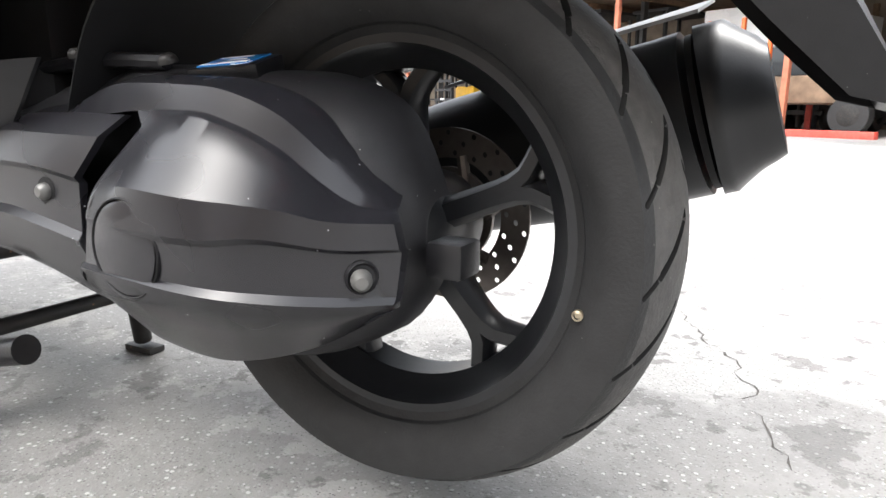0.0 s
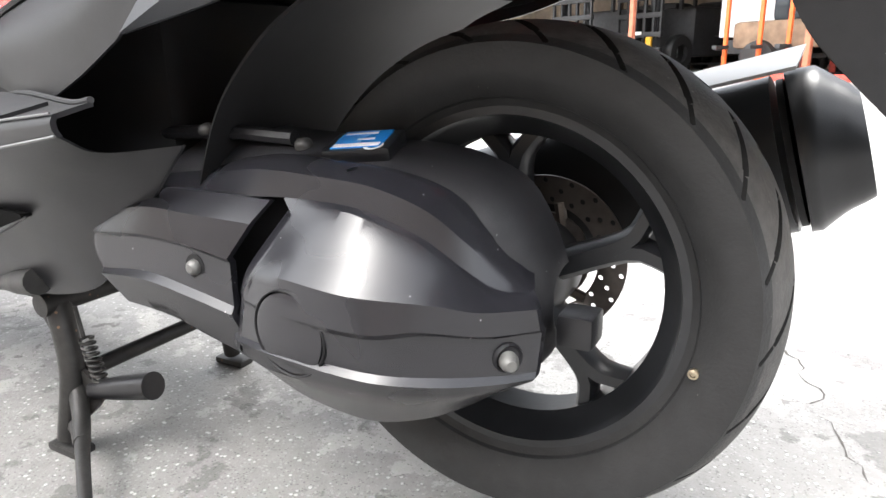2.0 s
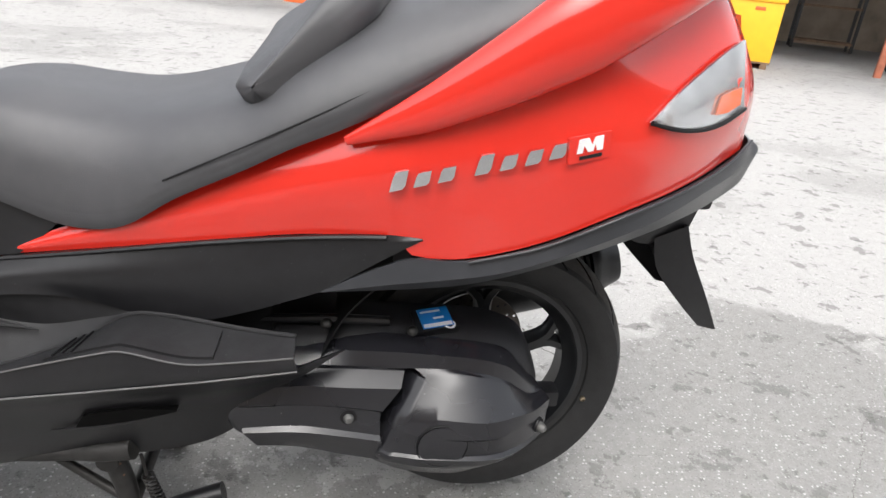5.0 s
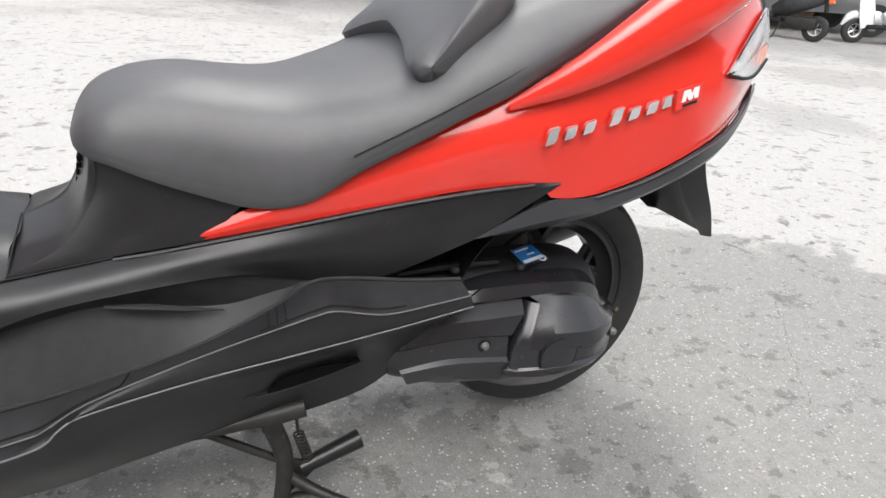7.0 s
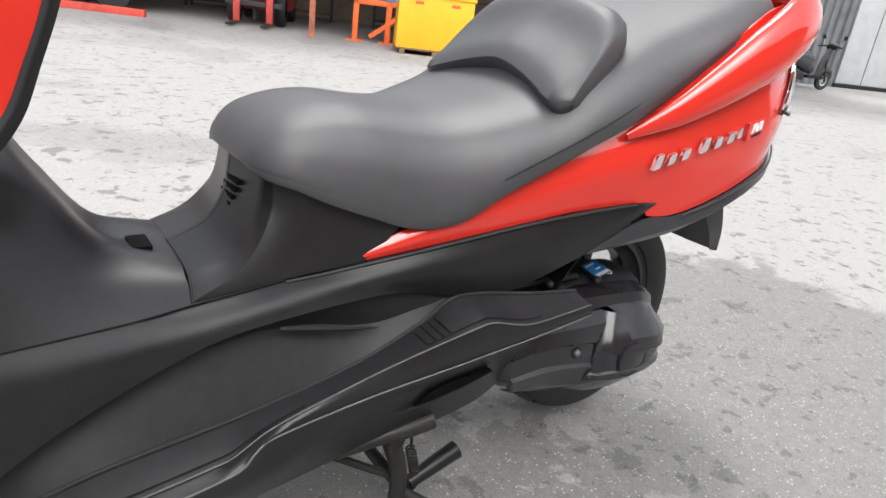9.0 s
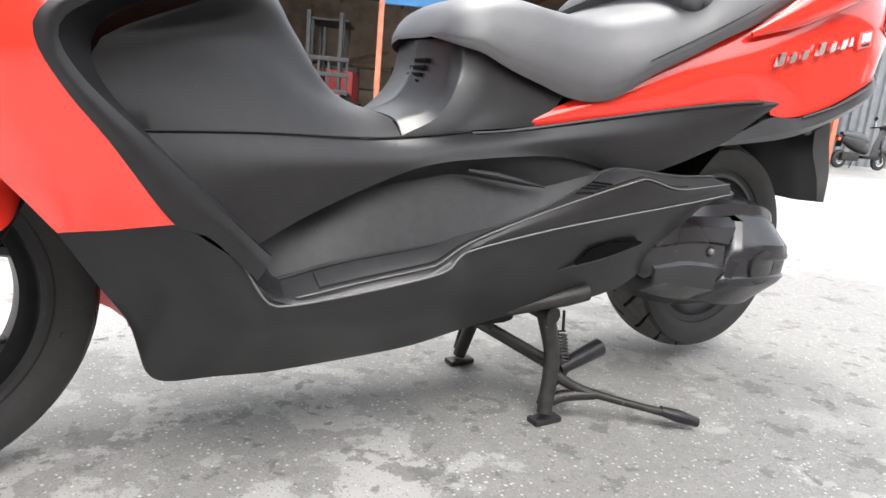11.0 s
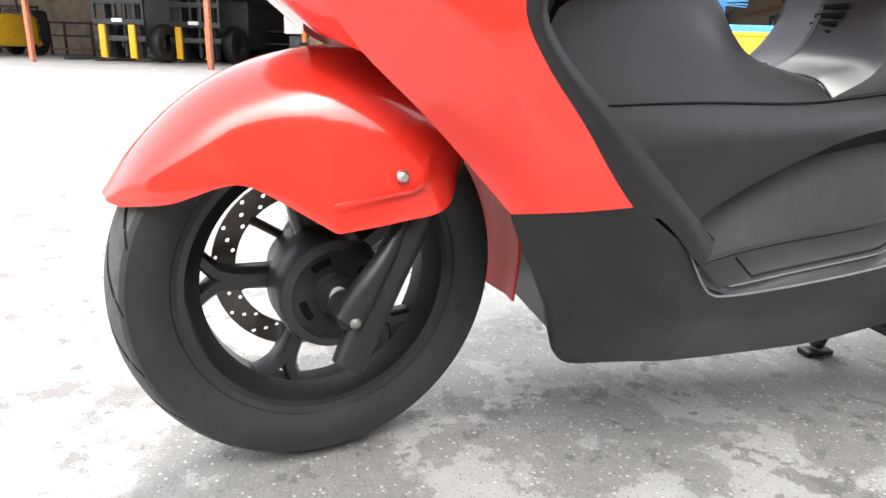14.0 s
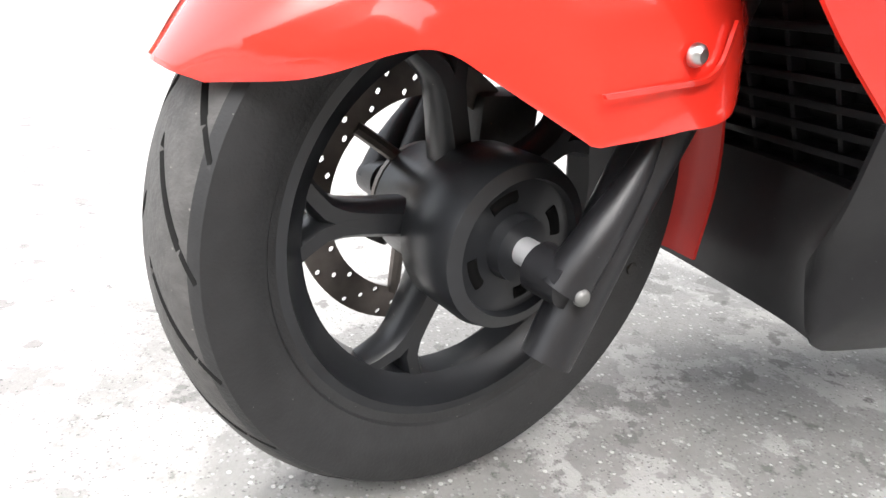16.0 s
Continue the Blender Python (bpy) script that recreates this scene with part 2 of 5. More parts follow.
# ---- mesh helpers ----
def part(name, bm, material, parent=None, label="", angle=38):
    bmesh.ops.recalc_face_normals(bm, faces=bm.faces)
    me = bpy.data.meshes.new(name)
    bm.to_mesh(me)
    bm.free()
    for p in me.polygons:
        p.use_smooth = True
    me.set_sharp_from_angle(angle=radians(angle))
    me.materials.append(material)
    ob = new(name, me)
    if parent is not None:
        ob.parent = parent
        ob.matrix_parent_inverse = Matrix.Translation(-parent.location)
    if label:
        tagged(ob, label)
    return ob


def root(name, place, label, category, group=""):
    ob = new(name)
    ob.location = place
    return tagged(ob, label, category, group, "thing")


def resample(pts, n):
    """n points at even steps along a smooth curve through pts."""
    p = np.array(pts, float)
    if len(p) == 2:
        return [Vector(p[0] + (p[1] - p[0]) * i / (n - 1)) for i in range(n)]
    q = np.vstack([2 * p[0] - p[1], p, 2 * p[-1] - p[-2]])
    fine = []
    for i in range(1, len(q) - 2):
        for s in np.linspace(0, 1, 12, endpoint=False):
            a, b, c, d = q[i - 1], q[i], q[i + 1], q[i + 2]
            fine.append(0.5 * (2 * b + (c - a) * s + (2 * a - 5 * b + 4 * c - d) * s * s + (3 * b - a - 3 * c + d) * s**3))
    fine.append(q[-2])
    fine = np.array(fine)
    d = np.r_[0, np.cumsum(np.linalg.norm(np.diff(fine, axis=0), axis=1))]
    at = np.linspace(0, d[-1], n)
    return [Vector((np.interp(t, d, fine[:, 0]), np.interp(t, d, fine[:, 1]), np.interp(t, d, fine[:, 2]))) for t in at]


YC = 0.03


def flip(pts):
    return [(x, 2 * YC - y, z) for x, y, z in pts]


def skin(curves, n=40, m=6, smooth=False, thick=0.004, bulge=0.0, inward=(0, 1, 0), mirror=False):
    """A shell through curves: m steps from one to the next, thick towards inward."""
    rows = [resample(flip(c) if mirror else c, n) for c in curves]
    grid = []
    if smooth and len(rows) > 2:
        k = (len(rows) - 1) * m + 1
        cols = [resample([r[i] for r in rows], k) for i in range(n)]
        grid = [[cols[i][j] for i in range(n)] for j in range(k)]
    else:
        for a, b in zip(rows, rows[1:]):
            for j in range(m):
                grid.append([p.lerp(q, j / m) for p, q in zip(a, b)])
        grid.append(rows[-1])
    inw = Vector(inward)
    if mirror:
        inw.y = -inw.y
    if bulge:
        for j, row in enumerate(grid):
            s = j / (len(grid) - 1)
            grid[j] = [p - inw * bulge * 4 * s * (1 - s) for p in row]
    bm = bmesh.new()
    front = [[bm.verts.new(p) for p in row] for row in grid]
    back = [[bm.verts.new(p + inw * thick) for p in row] for row in grid]
    R, C = len(grid), n
    for g in (front, back):
        for j in range(R - 1):
            for i in range(C - 1):
                bm.faces.new((g[j][i], g[j][i + 1], g[j + 1][i + 1], g[j + 1][i]))
    ring = [(0, i) for i in range(C)] + [(j, C - 1) for j in range(1, R)] + [(R - 1, i) for i in range(C - 2, -1, -1)] + [(j, 0) for j in range(R - 2, 0, -1)]
    for (a, b), (c, d) in zip(ring, ring[1:] + ring[:1]):
        bm.faces.new((front[a][b], front[c][d], back[c][d], back[a][b]))
    bmesh.ops.remove_doubles(bm, verts=bm.verts, dist=0.00005)
    return bm


def tube(pts, radii, n=0, seg=12, flat=1.0, bm=None, closed=True):
    """A round bar along pts; radii one number or one a point; flat squeezes it across."""
    bm = bm or bmesh.new()
    n = n or max(2, len(pts))
    c = resample(pts, n) if n != len(pts) else [Vector(p) for p in pts]
    if isinstance(radii, (int, float)):
        radii = [radii] * len(pts)
    r = np.interp(np.linspace(0, 1, n), np.linspace(0, 1, len(radii)), radii)
    rings = []
    side = None
    for i, p in enumerate(c):
        d = (c[min(i + 1, n - 1)] - c[max(i - 1, 0)]).normalized()
        if side is None:
            side = d.cross(Vector((0, 0, 1)) if abs(d.z) < 0.9 else Vector((1, 0, 0))).normalized()
        side = (side - d * side.dot(d)).normalized()
        up = side.cross(d)
        rings.append([bm.verts.new(p + (side * math.cos(a) * flat + up * math.sin(a)) * r[i]) for a in [2 * math.pi * k / seg for k in range(seg)]])
    for a, b in zip(rings, rings[1:]):
        for k in range(seg):
            bm.faces.new((a[k], a[(k + 1) % seg], b[(k + 1) % seg], b[k]))
    if closed:
        bm.faces.new(rings[0][::-1])
        bm.faces.new(rings[-1])
    return bm


def lathe(profile, seg=64, bm=None, m=None):
    """Turns (radius, y) points round the Y axis; closed into a ring where the profile is closed."""
    bm = bm or bmesh.new()
    m = m or Matrix()
    rings = []
    for r, y in profile:
        rings.append([bm.verts.new(m @ Vector((r * math.cos(a), y, r * math.sin(a)))) for a in [2 * math.pi * k / seg for k in range(seg)]] if r > 1e-6 else [bm.verts.new(m @ Vector((0, y, 0)))])
    for a, b in zip(rings, rings[1:]):
        for k in range(seg):
            q = [a[k % len(a)], a[(k + 1) % len(a)], b[(k + 1) % len(b)], b[k % len(b)]]
            q = list(dict.fromkeys(q))
            if len(q) > 2:
                bm.faces.new(q)
    return bm


def block(lo, hi, bevel=0.004, bm=None, m=None, seg=2):
    own = bmesh.new()
    lo, hi = Vector(lo), Vector(hi)
    bmesh.ops.create_cube(own, size=1, matrix=Matrix.Translation((lo + hi) / 2) @ Matrix.Diagonal((*(hi - lo), 1)))
    if bevel:
        bmesh.ops.bevel(own, geom=own.edges[:], offset=bevel, segments=seg, affect="EDGES", profile=0.6)
    if m:
        own.transform(m)
    return joined(bm, own)


def joined(bm, own):
    if bm is None:
        return own
    me = bpy.data.meshes.new("tmp")
    own.to_mesh(me)
    own.free()
    bm.from_mesh(me)
    bpy.data.meshes.remove(me)
    return bm


def disc_bolt(place, normal, r, h, bm=None, seg=16):
    """A domed bolt head."""
    m = Vector(normal).to_track_quat("-Y", "Z").to_matrix().to_4x4()
    return lathe([(0, -h), (r * 0.55, -h * 0.95), (r * 0.9, -h * 0.5), (r, 0), (r, h * 0.4)], seg, bm, Matrix.Translation(place) @ m)


def extrude_outline(pts, y0, y1, bevel=0.0, m=None):
    """A plate from a closed (x, z) outline between y0 and y1."""
    bm = bmesh.new()
    f = bm.faces.new([bm.verts.new((x, y0, z)) for x, z in pts])
    g = bmesh.ops.extrude_face_region(bm, geom=[f])
    bmesh.ops.translate(bm, verts=[v for v in g["geom"] if isinstance(v, bmesh.types.BMVert)], vec=(0, y1 - y0, 0))
    if bevel:
        bmesh.ops.bevel(bm, geom=bm.edges[:], offset=bevel, segments=2, affect="EDGES")
    if m:
        bm.transform(m)
    return bm


# ---- the scooter ----
scooter = root("maxi_scooter", (-0.8, YC, 0.0), "red and black maxi scooter raised on its centre stand on asphalt", "scooter")


def tyre(m, R, r0, w, grooves, slant, parent):
    """A tyre with curved diagonal grooves cut into its tread."""
    seg, h = grooves * 40, w / 2
    prof = [(r0 - 0.012, -h * 0.62), (r0 + 0.002, -h * 0.72), (r0 + 0.004, -h * 0.78), (r0 + 0.02, -h * 0.93), (r0 + 0.036, -h)]
    tread = []
    for k in range(61):
        s = -1 + 2 * k / 60
        y = h * 0.985 * s
        tread.append((R - (R - r0 - 0.042) * abs(s) ** 2.6 * 0.62, y))
    full = prof + tread + [(r, -y) for r, y in prof[::-1]]
    bm = bmesh.new()
    rings, cut = [], set()
    for i, (r, y) in enumerate(full):
        ring = []
        s = y / h
        for k in range(seg):
            a = 2 * math.pi * (k / seg - slant * min(1, abs(s)) ** 1.3 / grooves)
            rr = r
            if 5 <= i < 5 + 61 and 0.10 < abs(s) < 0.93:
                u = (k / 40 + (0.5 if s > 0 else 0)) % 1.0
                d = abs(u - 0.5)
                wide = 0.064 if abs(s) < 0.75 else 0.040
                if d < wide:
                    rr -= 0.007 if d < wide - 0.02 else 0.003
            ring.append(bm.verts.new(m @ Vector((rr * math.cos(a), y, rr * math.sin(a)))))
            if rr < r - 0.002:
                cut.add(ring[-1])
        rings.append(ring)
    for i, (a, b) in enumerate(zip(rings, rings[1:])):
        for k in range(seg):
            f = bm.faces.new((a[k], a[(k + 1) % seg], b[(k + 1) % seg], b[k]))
            # sunk faces take the rubber that has the groove's shade in its colour
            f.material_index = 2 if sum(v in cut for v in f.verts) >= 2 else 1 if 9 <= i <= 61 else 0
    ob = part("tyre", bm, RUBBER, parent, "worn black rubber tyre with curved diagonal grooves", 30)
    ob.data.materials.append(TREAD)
    ob.data.materials.append(GROOVESHADE)
    return ob


def wheel(name, m, R, r0, half, tw, grooves, slant, spoke_angle, hub, disc_y, disc_r, label):
    """Rim with five forked spokes; tyre, drilled disc and valve are its sub-parts."""
    h = half
    prof = [(r0 - 0.004, -h), (r0, -h + 0.004), (r0 - 0.006, -h + 0.012), (r0 - 0.012, -h + 0.02), (r0 - 0.03, -h * 0.35), (r0 - 0.03, h * 0.35),
            (r0 - 0.012, h - 0.02), (r0, h - 0.004), (r0 - 0.004, h), (r0 - 0.014, h), (r0 - 0.018, h - 0.012), (r0 - 0.036, h * 0.4),
            (r0 - 0.036, -h * 0.4), (r0 - 0.018, -h + 0.012), (r0 - 0.014, -h), (r0 - 0.004, -h)]
    bm = lathe(prof, 96, None, m)
    w = part(name, bm, RIMPAINT, scooter, label)
    for k in range(5):
        bm = bmesh.new()
        a0 = radians(spoke_angle + 72 * k)
        for a1, w0, w1 in ((radians(-11), 0.016, 0.0095), (radians(11), 0.016, 0.0095)):
            p0 = Vector((0.045 * math.cos(a0), 0, 0.045 * math.sin(a0)))
            p1 = Vector(((r0 * 0.66) * math.cos(a0 + a1 * 0.2), 0, (r0 * 0.66) * math.sin(a0 + a1 * 0.2)))
            p2 = Vector(((r0 - 0.03) * math.cos(a0 + a1), 0, (r0 - 0.03) * math.sin(a0 + a1)))
            c = resample([p0, p1, p2], 9)
            wid, thick = np.linspace(w0, w1, 9), np.linspace(0.026, 0.016, 9)
            rings = []
            for i, p in enumerate(c):
                d = (c[min(i + 1, 8)] - c[max(i - 1, 0)]).normalized()
                s = Vector((-d.z, 0, d.x))
                q = [(1, -0.55), (0.55, -1), (-0.55, -1), (-1, -0.55), (-1, 0.55), (-0.55, 1), (0.55, 1), (1, 0.55)]
                rings.append([bm.verts.new(m @ (p + s * u * wid[i] + Vector((0, v * thick[i], 0)))) for u, v in q])
            for a, b in zip(rings, rings[1:]):
                for i in range(8):
                    bm.faces.new((a[i], a[(i + 1) % 8], b[(i + 1) % 8], b[i]))
        o = part("spoke", bm, RIMPAINT)
        o.parent = w

    def sub(nm, bm, mt, lb=""):
        ob = part(nm, bm, mt, None, lb)
        ob.parent = w
        return ob

    t = tyre(m, R, r0, tw, grooves, slant, None)
    t.parent = w
    sub("hub", lathe(hub, 48, None, m), RIMPAINT)
    # drilled brake disc, hole by hole
    bm = bmesh.new()
    cells, rows = 36, 3
    r_in, r_out = disc_r - 0.034, disc_r
    edges = np.linspace(r_in, r_out, rows + 1)
    for side in (-0.002, 0.002):
        for j in range(rows):
            for k in range(cells):
                off = (j % 3) / 3
                a0, a1 = 2 * math.pi * (k + off) / cells, 2 * math.pi * (k + off + 1) / cells
                r1, r2 = edges[j], edges[j + 1]
                am, rm = (a0 + a1) / 2, (r1 + r2) / 2
                ring = [(r1, a0), (r1, am), (r1, a1), (rm, a1), (r2, a1), (r2, am), (r2, a0), (rm, a0)]
                vo = [bm.verts.new(m @ Vector((r * math.cos(a), disc_y + side, r * math.sin(a)))) for r, a in ring]
                if (k + j) % 2:
                    bm.faces.new(vo)
                    continue
                vi = []
                for r, a in ring:
                    d = Vector((r * math.cos(a) - rm * math.cos(am), 0, r * math.sin(a) - rm * math.sin(am))).normalized() * 0.0036
                    vi.append(bm.verts.new(m @ Vector((rm * math.cos(am) + d.x, disc_y + side, rm * math.sin(am) + d.z))))
                for i in range(8):
                    bm.faces.new((vo[i], vo[(i + 1) % 8], vi[(i + 1) % 8], vi[i]))
    for r in (r_in, r_out):
        lathe([(r, disc_y - 0.002), (r, disc_y + 0.002)], 96, bm, m)
    for k in range(6):
        a = 2 * math.pi * k / 6 + 0.3
        tube([m @ Vector((0.045 * math.cos(a - 0.25), disc_y, 0.045 * math.sin(a - 0.25))), m @ Vector(((r_in + 0.004) * math.cos(a), disc_y, (r_in + 0.004) * math.sin(a)))], 0.007, 2, 8, 1, bm)
    lathe([(0.035, disc_y - 0.003), (0.056, disc_y - 0.003), (0.056, disc_y + 0.003), (0.035, disc_y + 0.003)], 32, bm, m)
    sub("brake_disc", bm, DISC, "drilled steel brake disc")
    return w, sub


# rear wheel, lifted off the ground
rear_m = Matrix.Translation((0.048, 0.031, 0.299))
rear_hub = [(0.0, -0.06), (0.03, -0.06), (0.034, -0.055), (0.05, -0.03), (0.055, 0.0), (0.055, 0.05), (0.045, 0.07), (0.0, 0.07)]
rear, rear_sub = wheel("rear_wheel", rear_m, 0.272, 0.195, 0.050, 0.150, 21, 0.95, -50, rear_hub, 0.075, 0.100, "black five-spoke rear wheel")


def dot_mark(sub, m, ang, r, y, material, name, label="", size=0.0065):
    p = m @ Vector((r * math.cos(ang), y, r * math.sin(ang)))
    bm = lathe([(size * 0.55, -0.003), (size, -0.002), (size, 0.003)], 16, None, Matrix.Translation(p) @ m.to_3x3().to_4x4())
    lathe([(0, -0.001), (size * 0.5, -0.001)], 12, bm, Matrix.Translation(p) @ m.to_3x3().to_4x4())
    sub(name, bm, material, label)


dot_mark(rear_sub, rear_m, radians(-14.5), 0.204, -0.066, BRASS, "balance_mark", "small brass ring on the tyre", 0.005)

# front wheel, turned a little to its left
STEER = math.atan2(0.26, 1.0)
front_m = Matrix.Translation((-1.596, 0.021, 0.272)) @ Matrix.Rotation(STEER, 4, "Z")
front_hub = [(0.0, 0.06), (0.05, 0.06), (0.06, 0.05), (0.06, 0.0), (0.078, -0.03), (0.078, -0.082), (0.074, -0.094), (0.062, -0.098), (0.060, -0.090), (0.030, -0.088), (0.028, -0.100), (0.0, -0.100)]
front, front_sub = wheel("front_wheel", front_m, 0.273, 0.198, 0.040, 0.120, 19, -1.15, -113, front_hub, 0.062, 0.136, "black five-spoke front wheel")
for k in range(4):
    a = radians(25 + 90 * k)
    bm = bmesh.new()
    pts = [front_m @ Vector((0.046 * math.cos(a + s), -0.083, 0.046 * math.sin(a + s))) for s in np.linspace(-0.30, 0.30, 6)]
    # a solid black bar paints the shade inside each hub slot
    front_sub("hub_slot_shade", tube(pts, 0.0085, 6, 10), HOLESHADE)
front_sub("axle", lathe([(0.0, -0.150), (0.0125, -0.150), (0.0125, -0.09), (0, -0.09)], 24, None, front_m), SHEETGREY, "pale steel axle shaft")
dot_mark(front_sub, front_m, radians(-18), 0.222, -0.055, DULL, "balance_mark", "small dark ring on the tyre", 0.008)
dot_mark(front_sub, front_m, radians(-97), 0.232, -0.053, DULL, "balance_mark", "", 0.005)

# ---- front mudguard, fork and calliper, in the steered frame ----
def st(p):
    return tuple(front_m @ Vector(p))


crown = [(-0.262, 0.0, 0.138), (-0.225, 0.0, 0.190), (-0.171, 0.0, 0.243), (-0.110, 0.0, 0.282), (-0.036, 0.0, 0.308), (0.030, 0.0, 0.316), (0.10, 0.0, 0.31), (0.16, 0.0, 0.28)]
shoulder = [(-0.258, -0.03, 0.136), (-0.222, -0.066, 0.172), (-0.168, -0.082, 0.218), (-0.108, -0.096, 0.252), (-0.036, -0.115, 0.274), (0.035, -0.132, 0.270), (0.10, -0.140, 0.252), (0.155, -0.13, 0.23)]
crease_l = [(-0.250, -0.042, 0.134), (-0.212, -0.086, 0.150), (-0.160, -0.108, 0.178), (-0.105, -0.122, 0.190), (-0.04, -0.150, 0.200), (0.03, -0.172, 0.200), (0.10, -0.178, 0.20), (0.155, -0.155, 0.20)]
edge_l = [(-0.243, -0.05, 0.132), (-0.195, -0.096, 0.142), (-0.143, -0.119, 0.162), (-0.115, -0.126, 0.163), (-0.085, -0.138, 0.148), (-0.038, -0.170, 0.119), (-0.026, -0.178, 0.112), (-0.012, -0.181, 0.113), (0.05, -0.186, 0.121), (0.112, -0.186, 0.134), (0.142, -0.16, 0.185)]


def mirror_local(c):
    return [(x, -y, z) for x, y, z in c]


rows = [[st(p) for p in c] for c in (edge_l, crease_l, shoulder, crown, mirror_local(shoulder), mirror_local(crease_l), mirror_local(edge_l))]
fender = part("front_mudguard", skin(rows, 70, 6, True, 0.004, inward=(0, 0, -1)), RED, scooter, "glossy red front mudguard with a side crease", 30)
for side in (-1, 1):
    bm = skin([[st((x, side * y, z)) for x, y, z in ((-0.03, 0.183, 0.143), (0.03, 0.189, 0.152), (0.071, 0.1915, 0.161), (0.088, 0.188, 0.196))], [st((x, side * y, z)) for x, y, z in ((-0.027, 0.183, 0.140), (0.032, 0.188, 0.148), (0.075, 0.1905, 0.157), (0.093, 0.187, 0.193))]], 16, 2, inward=(0, -side, 0))
    o = part("crease_rib", bm, RED)
    o.parent = fender
    o = part("mudguard_bolt", disc_bolt(st((0.052, side * 0.186, 0.171)), front_m.to_3x3() @ Vector((0, side, 0)), 0.0085, 0.006), STEEL, None, "domed steel bolt")
    o.parent = fender
# rear flap of the mudguard behind the tyre
rows = []
for yy in (-0.074, -0.035, 0.035, 0.074):
    rows.append([st(((0.305 + 0.012 * (abs(yy) < 0.05)) * math.cos(a), yy, (0.305 + 0.012 * (abs(yy) < 0.05)) * math.sin(a))) for a in np.radians([-12, 5, 22, 40, 58])])
o = part("rear_flap", skin(rows, 24, 4, False, 0.004, inward=(-1, 0, 0)), DULLRED, None, "red flap behind the front tyre")
o.parent = fender

for side in (-1, 1):
    leg = [(-0.006, side * 0.150, -0.076), (0.016, side * 0.149, -0.03), (0.062, side * 0.144, 0.06), (0.126, side * 0.138, 0.17), (0.21, side * 0.12, 0.33), (0.24, side * 0.11, 0.40)]
    fork = part("fork_leg", tube([st(p) for p in leg], [0.022, 0.024, 0.025, 0.025, 0.025, 0.024], 24, 20), PLASTIC, scooter, "black fork leg")
    bm = tube([st((-0.004, side * 0.152, -0.012)), st((0.018, side * 0.158, 0.03)), st((0.048, side * 0.158, 0.075)), st((0.08, side * 0.152, 0.13))], [0.022, 0.017, 0.011, 0.004], 14, 14)
    tube([st((-0.002, side * 0.124, -0.004)), st((-0.002, side * 0.160, -0.006))], [0.022, 0.020], 2, 24, 1, bm)
    o = part("axle_clamp", bm, PLASTIC)
    o.parent = fork
    o = part("axle_bolt", disc_bolt(st((-0.003, side * 0.173, -0.010)), front_m.to_3x3() @ Vector((0, side, 0)), 0.0075, 0.005), BOLTGREY, None, "dull grey axle bolt")
    o.parent = fork
bm = block((0.055, 0.045, 0.02), (0.135, 0.105, 0.105), 0.012, None, front_m)
part("brake_calliper", bm, DULL, scooter, "dark brake calliper")

# ---- tail bodywork ----
red_top = [(-0.705, -0.129, 0.568), (-0.549, -0.147, 0.637), (-0.385, -0.170, 0.723), (-0.209, -0.199, 0.812), (-0.028, -0.231, 0.931), (0.100, -0.228, 1.008), (0.223, -0.177, 1.034), (0.289, 0.030, 1.037)]
red_mid = [(-0.705, -0.130, 0.566), (-0.548, -0.160, 0.616), (-0.381, -0.188, 0.674), (-0.205, -0.232, 0.736), (-0.032, -0.263, 0.791), (0.120, -0.282, 0.835), (0.242, -0.235, 0.871), (0.336, -0.159, 0.886), (0.377, 0.030, 0.890)]
red_bot = [(-0.705, -0.129, 0.563), (-0.548, -0.157, 0.592), (-0.381, -0.185, 0.624), (-0.249, -0.211, 0.647), (-0.149, -0.235, 0.647), (-0.125, -0.238, 0.631), (-0.056, -0.251, 0.636), (0.037, -0.266, 0.669), (0.132, -0.276, 0.719), (0.226, -0.236, 0.744), (0.313, -0.175, 0.766), (0.366, -0.128, 0.787), (0.393, 0.030, 0.786)]
tri_top = [(-1.308, -0.203, 0.531), (-1.152, -0.175, 0.535), (-0.994, -0.147, 0.534), (-0.908, -0.130, 0.538), (-0.782, -0.127, 0.553), (-0.705, -0.134, 0.562), (-0.548, -0.162, 0.592), (-0.381, -0.189, 0.624), (-0.249, -0.216, 0.647), (-0.164, -0.234, 0.658), (-0.117, -0.243, 0.658)]
tri_bot = [(-1.163, -0.212, 0.388), (-1.089, -0.190, 0.422), (-0.990, -0.176, 0.463), (-0.884, -0.170, 0.499), (-0.768, -0.167, 0.514), (-0.642, -0.166, 0.522), (-0.573, -0.169, 0.517), (-0.500, -0.180, 0.502), (-0.432, -0.192, 0.497), (-0.350, -0.203, 0.521), (-0.288, -0.211, 0.546), (-0.243, -0.218, 0.567), (-0.164, -0.235, 0.624), (-0.117, -0.243, 0.656)]
tri_mid = [(-1.233, -0.212, 0.460), (-1.101, -0.190, 0.493), (-0.955, -0.166, 0.510), (-0.825, -0.156, 0.530), (-0.703, -0.157, 0.544), (-0.548, -0.179, 0.557), (-0.381, -0.201, 0.574), (-0.246, -0.222, 0.612), (-0.164, -0.238, 0.643), (-0.119, -0.245, 0.657)]
trim_top = [(-0.249, -0.218, 0.564), (-0.185, -0.231, 0.602), (-0.129, -0.242, 0.628), (-0.056, -0.255, 0.633), (0.037, -0.271, 0.666), (0.132, -0.281, 0.716), (0.226, -0.241, 0.741), (0.313, -0.182, 0.763), (0.373, -0.135, 0.791), (0.401, 0.030, 0.796)]
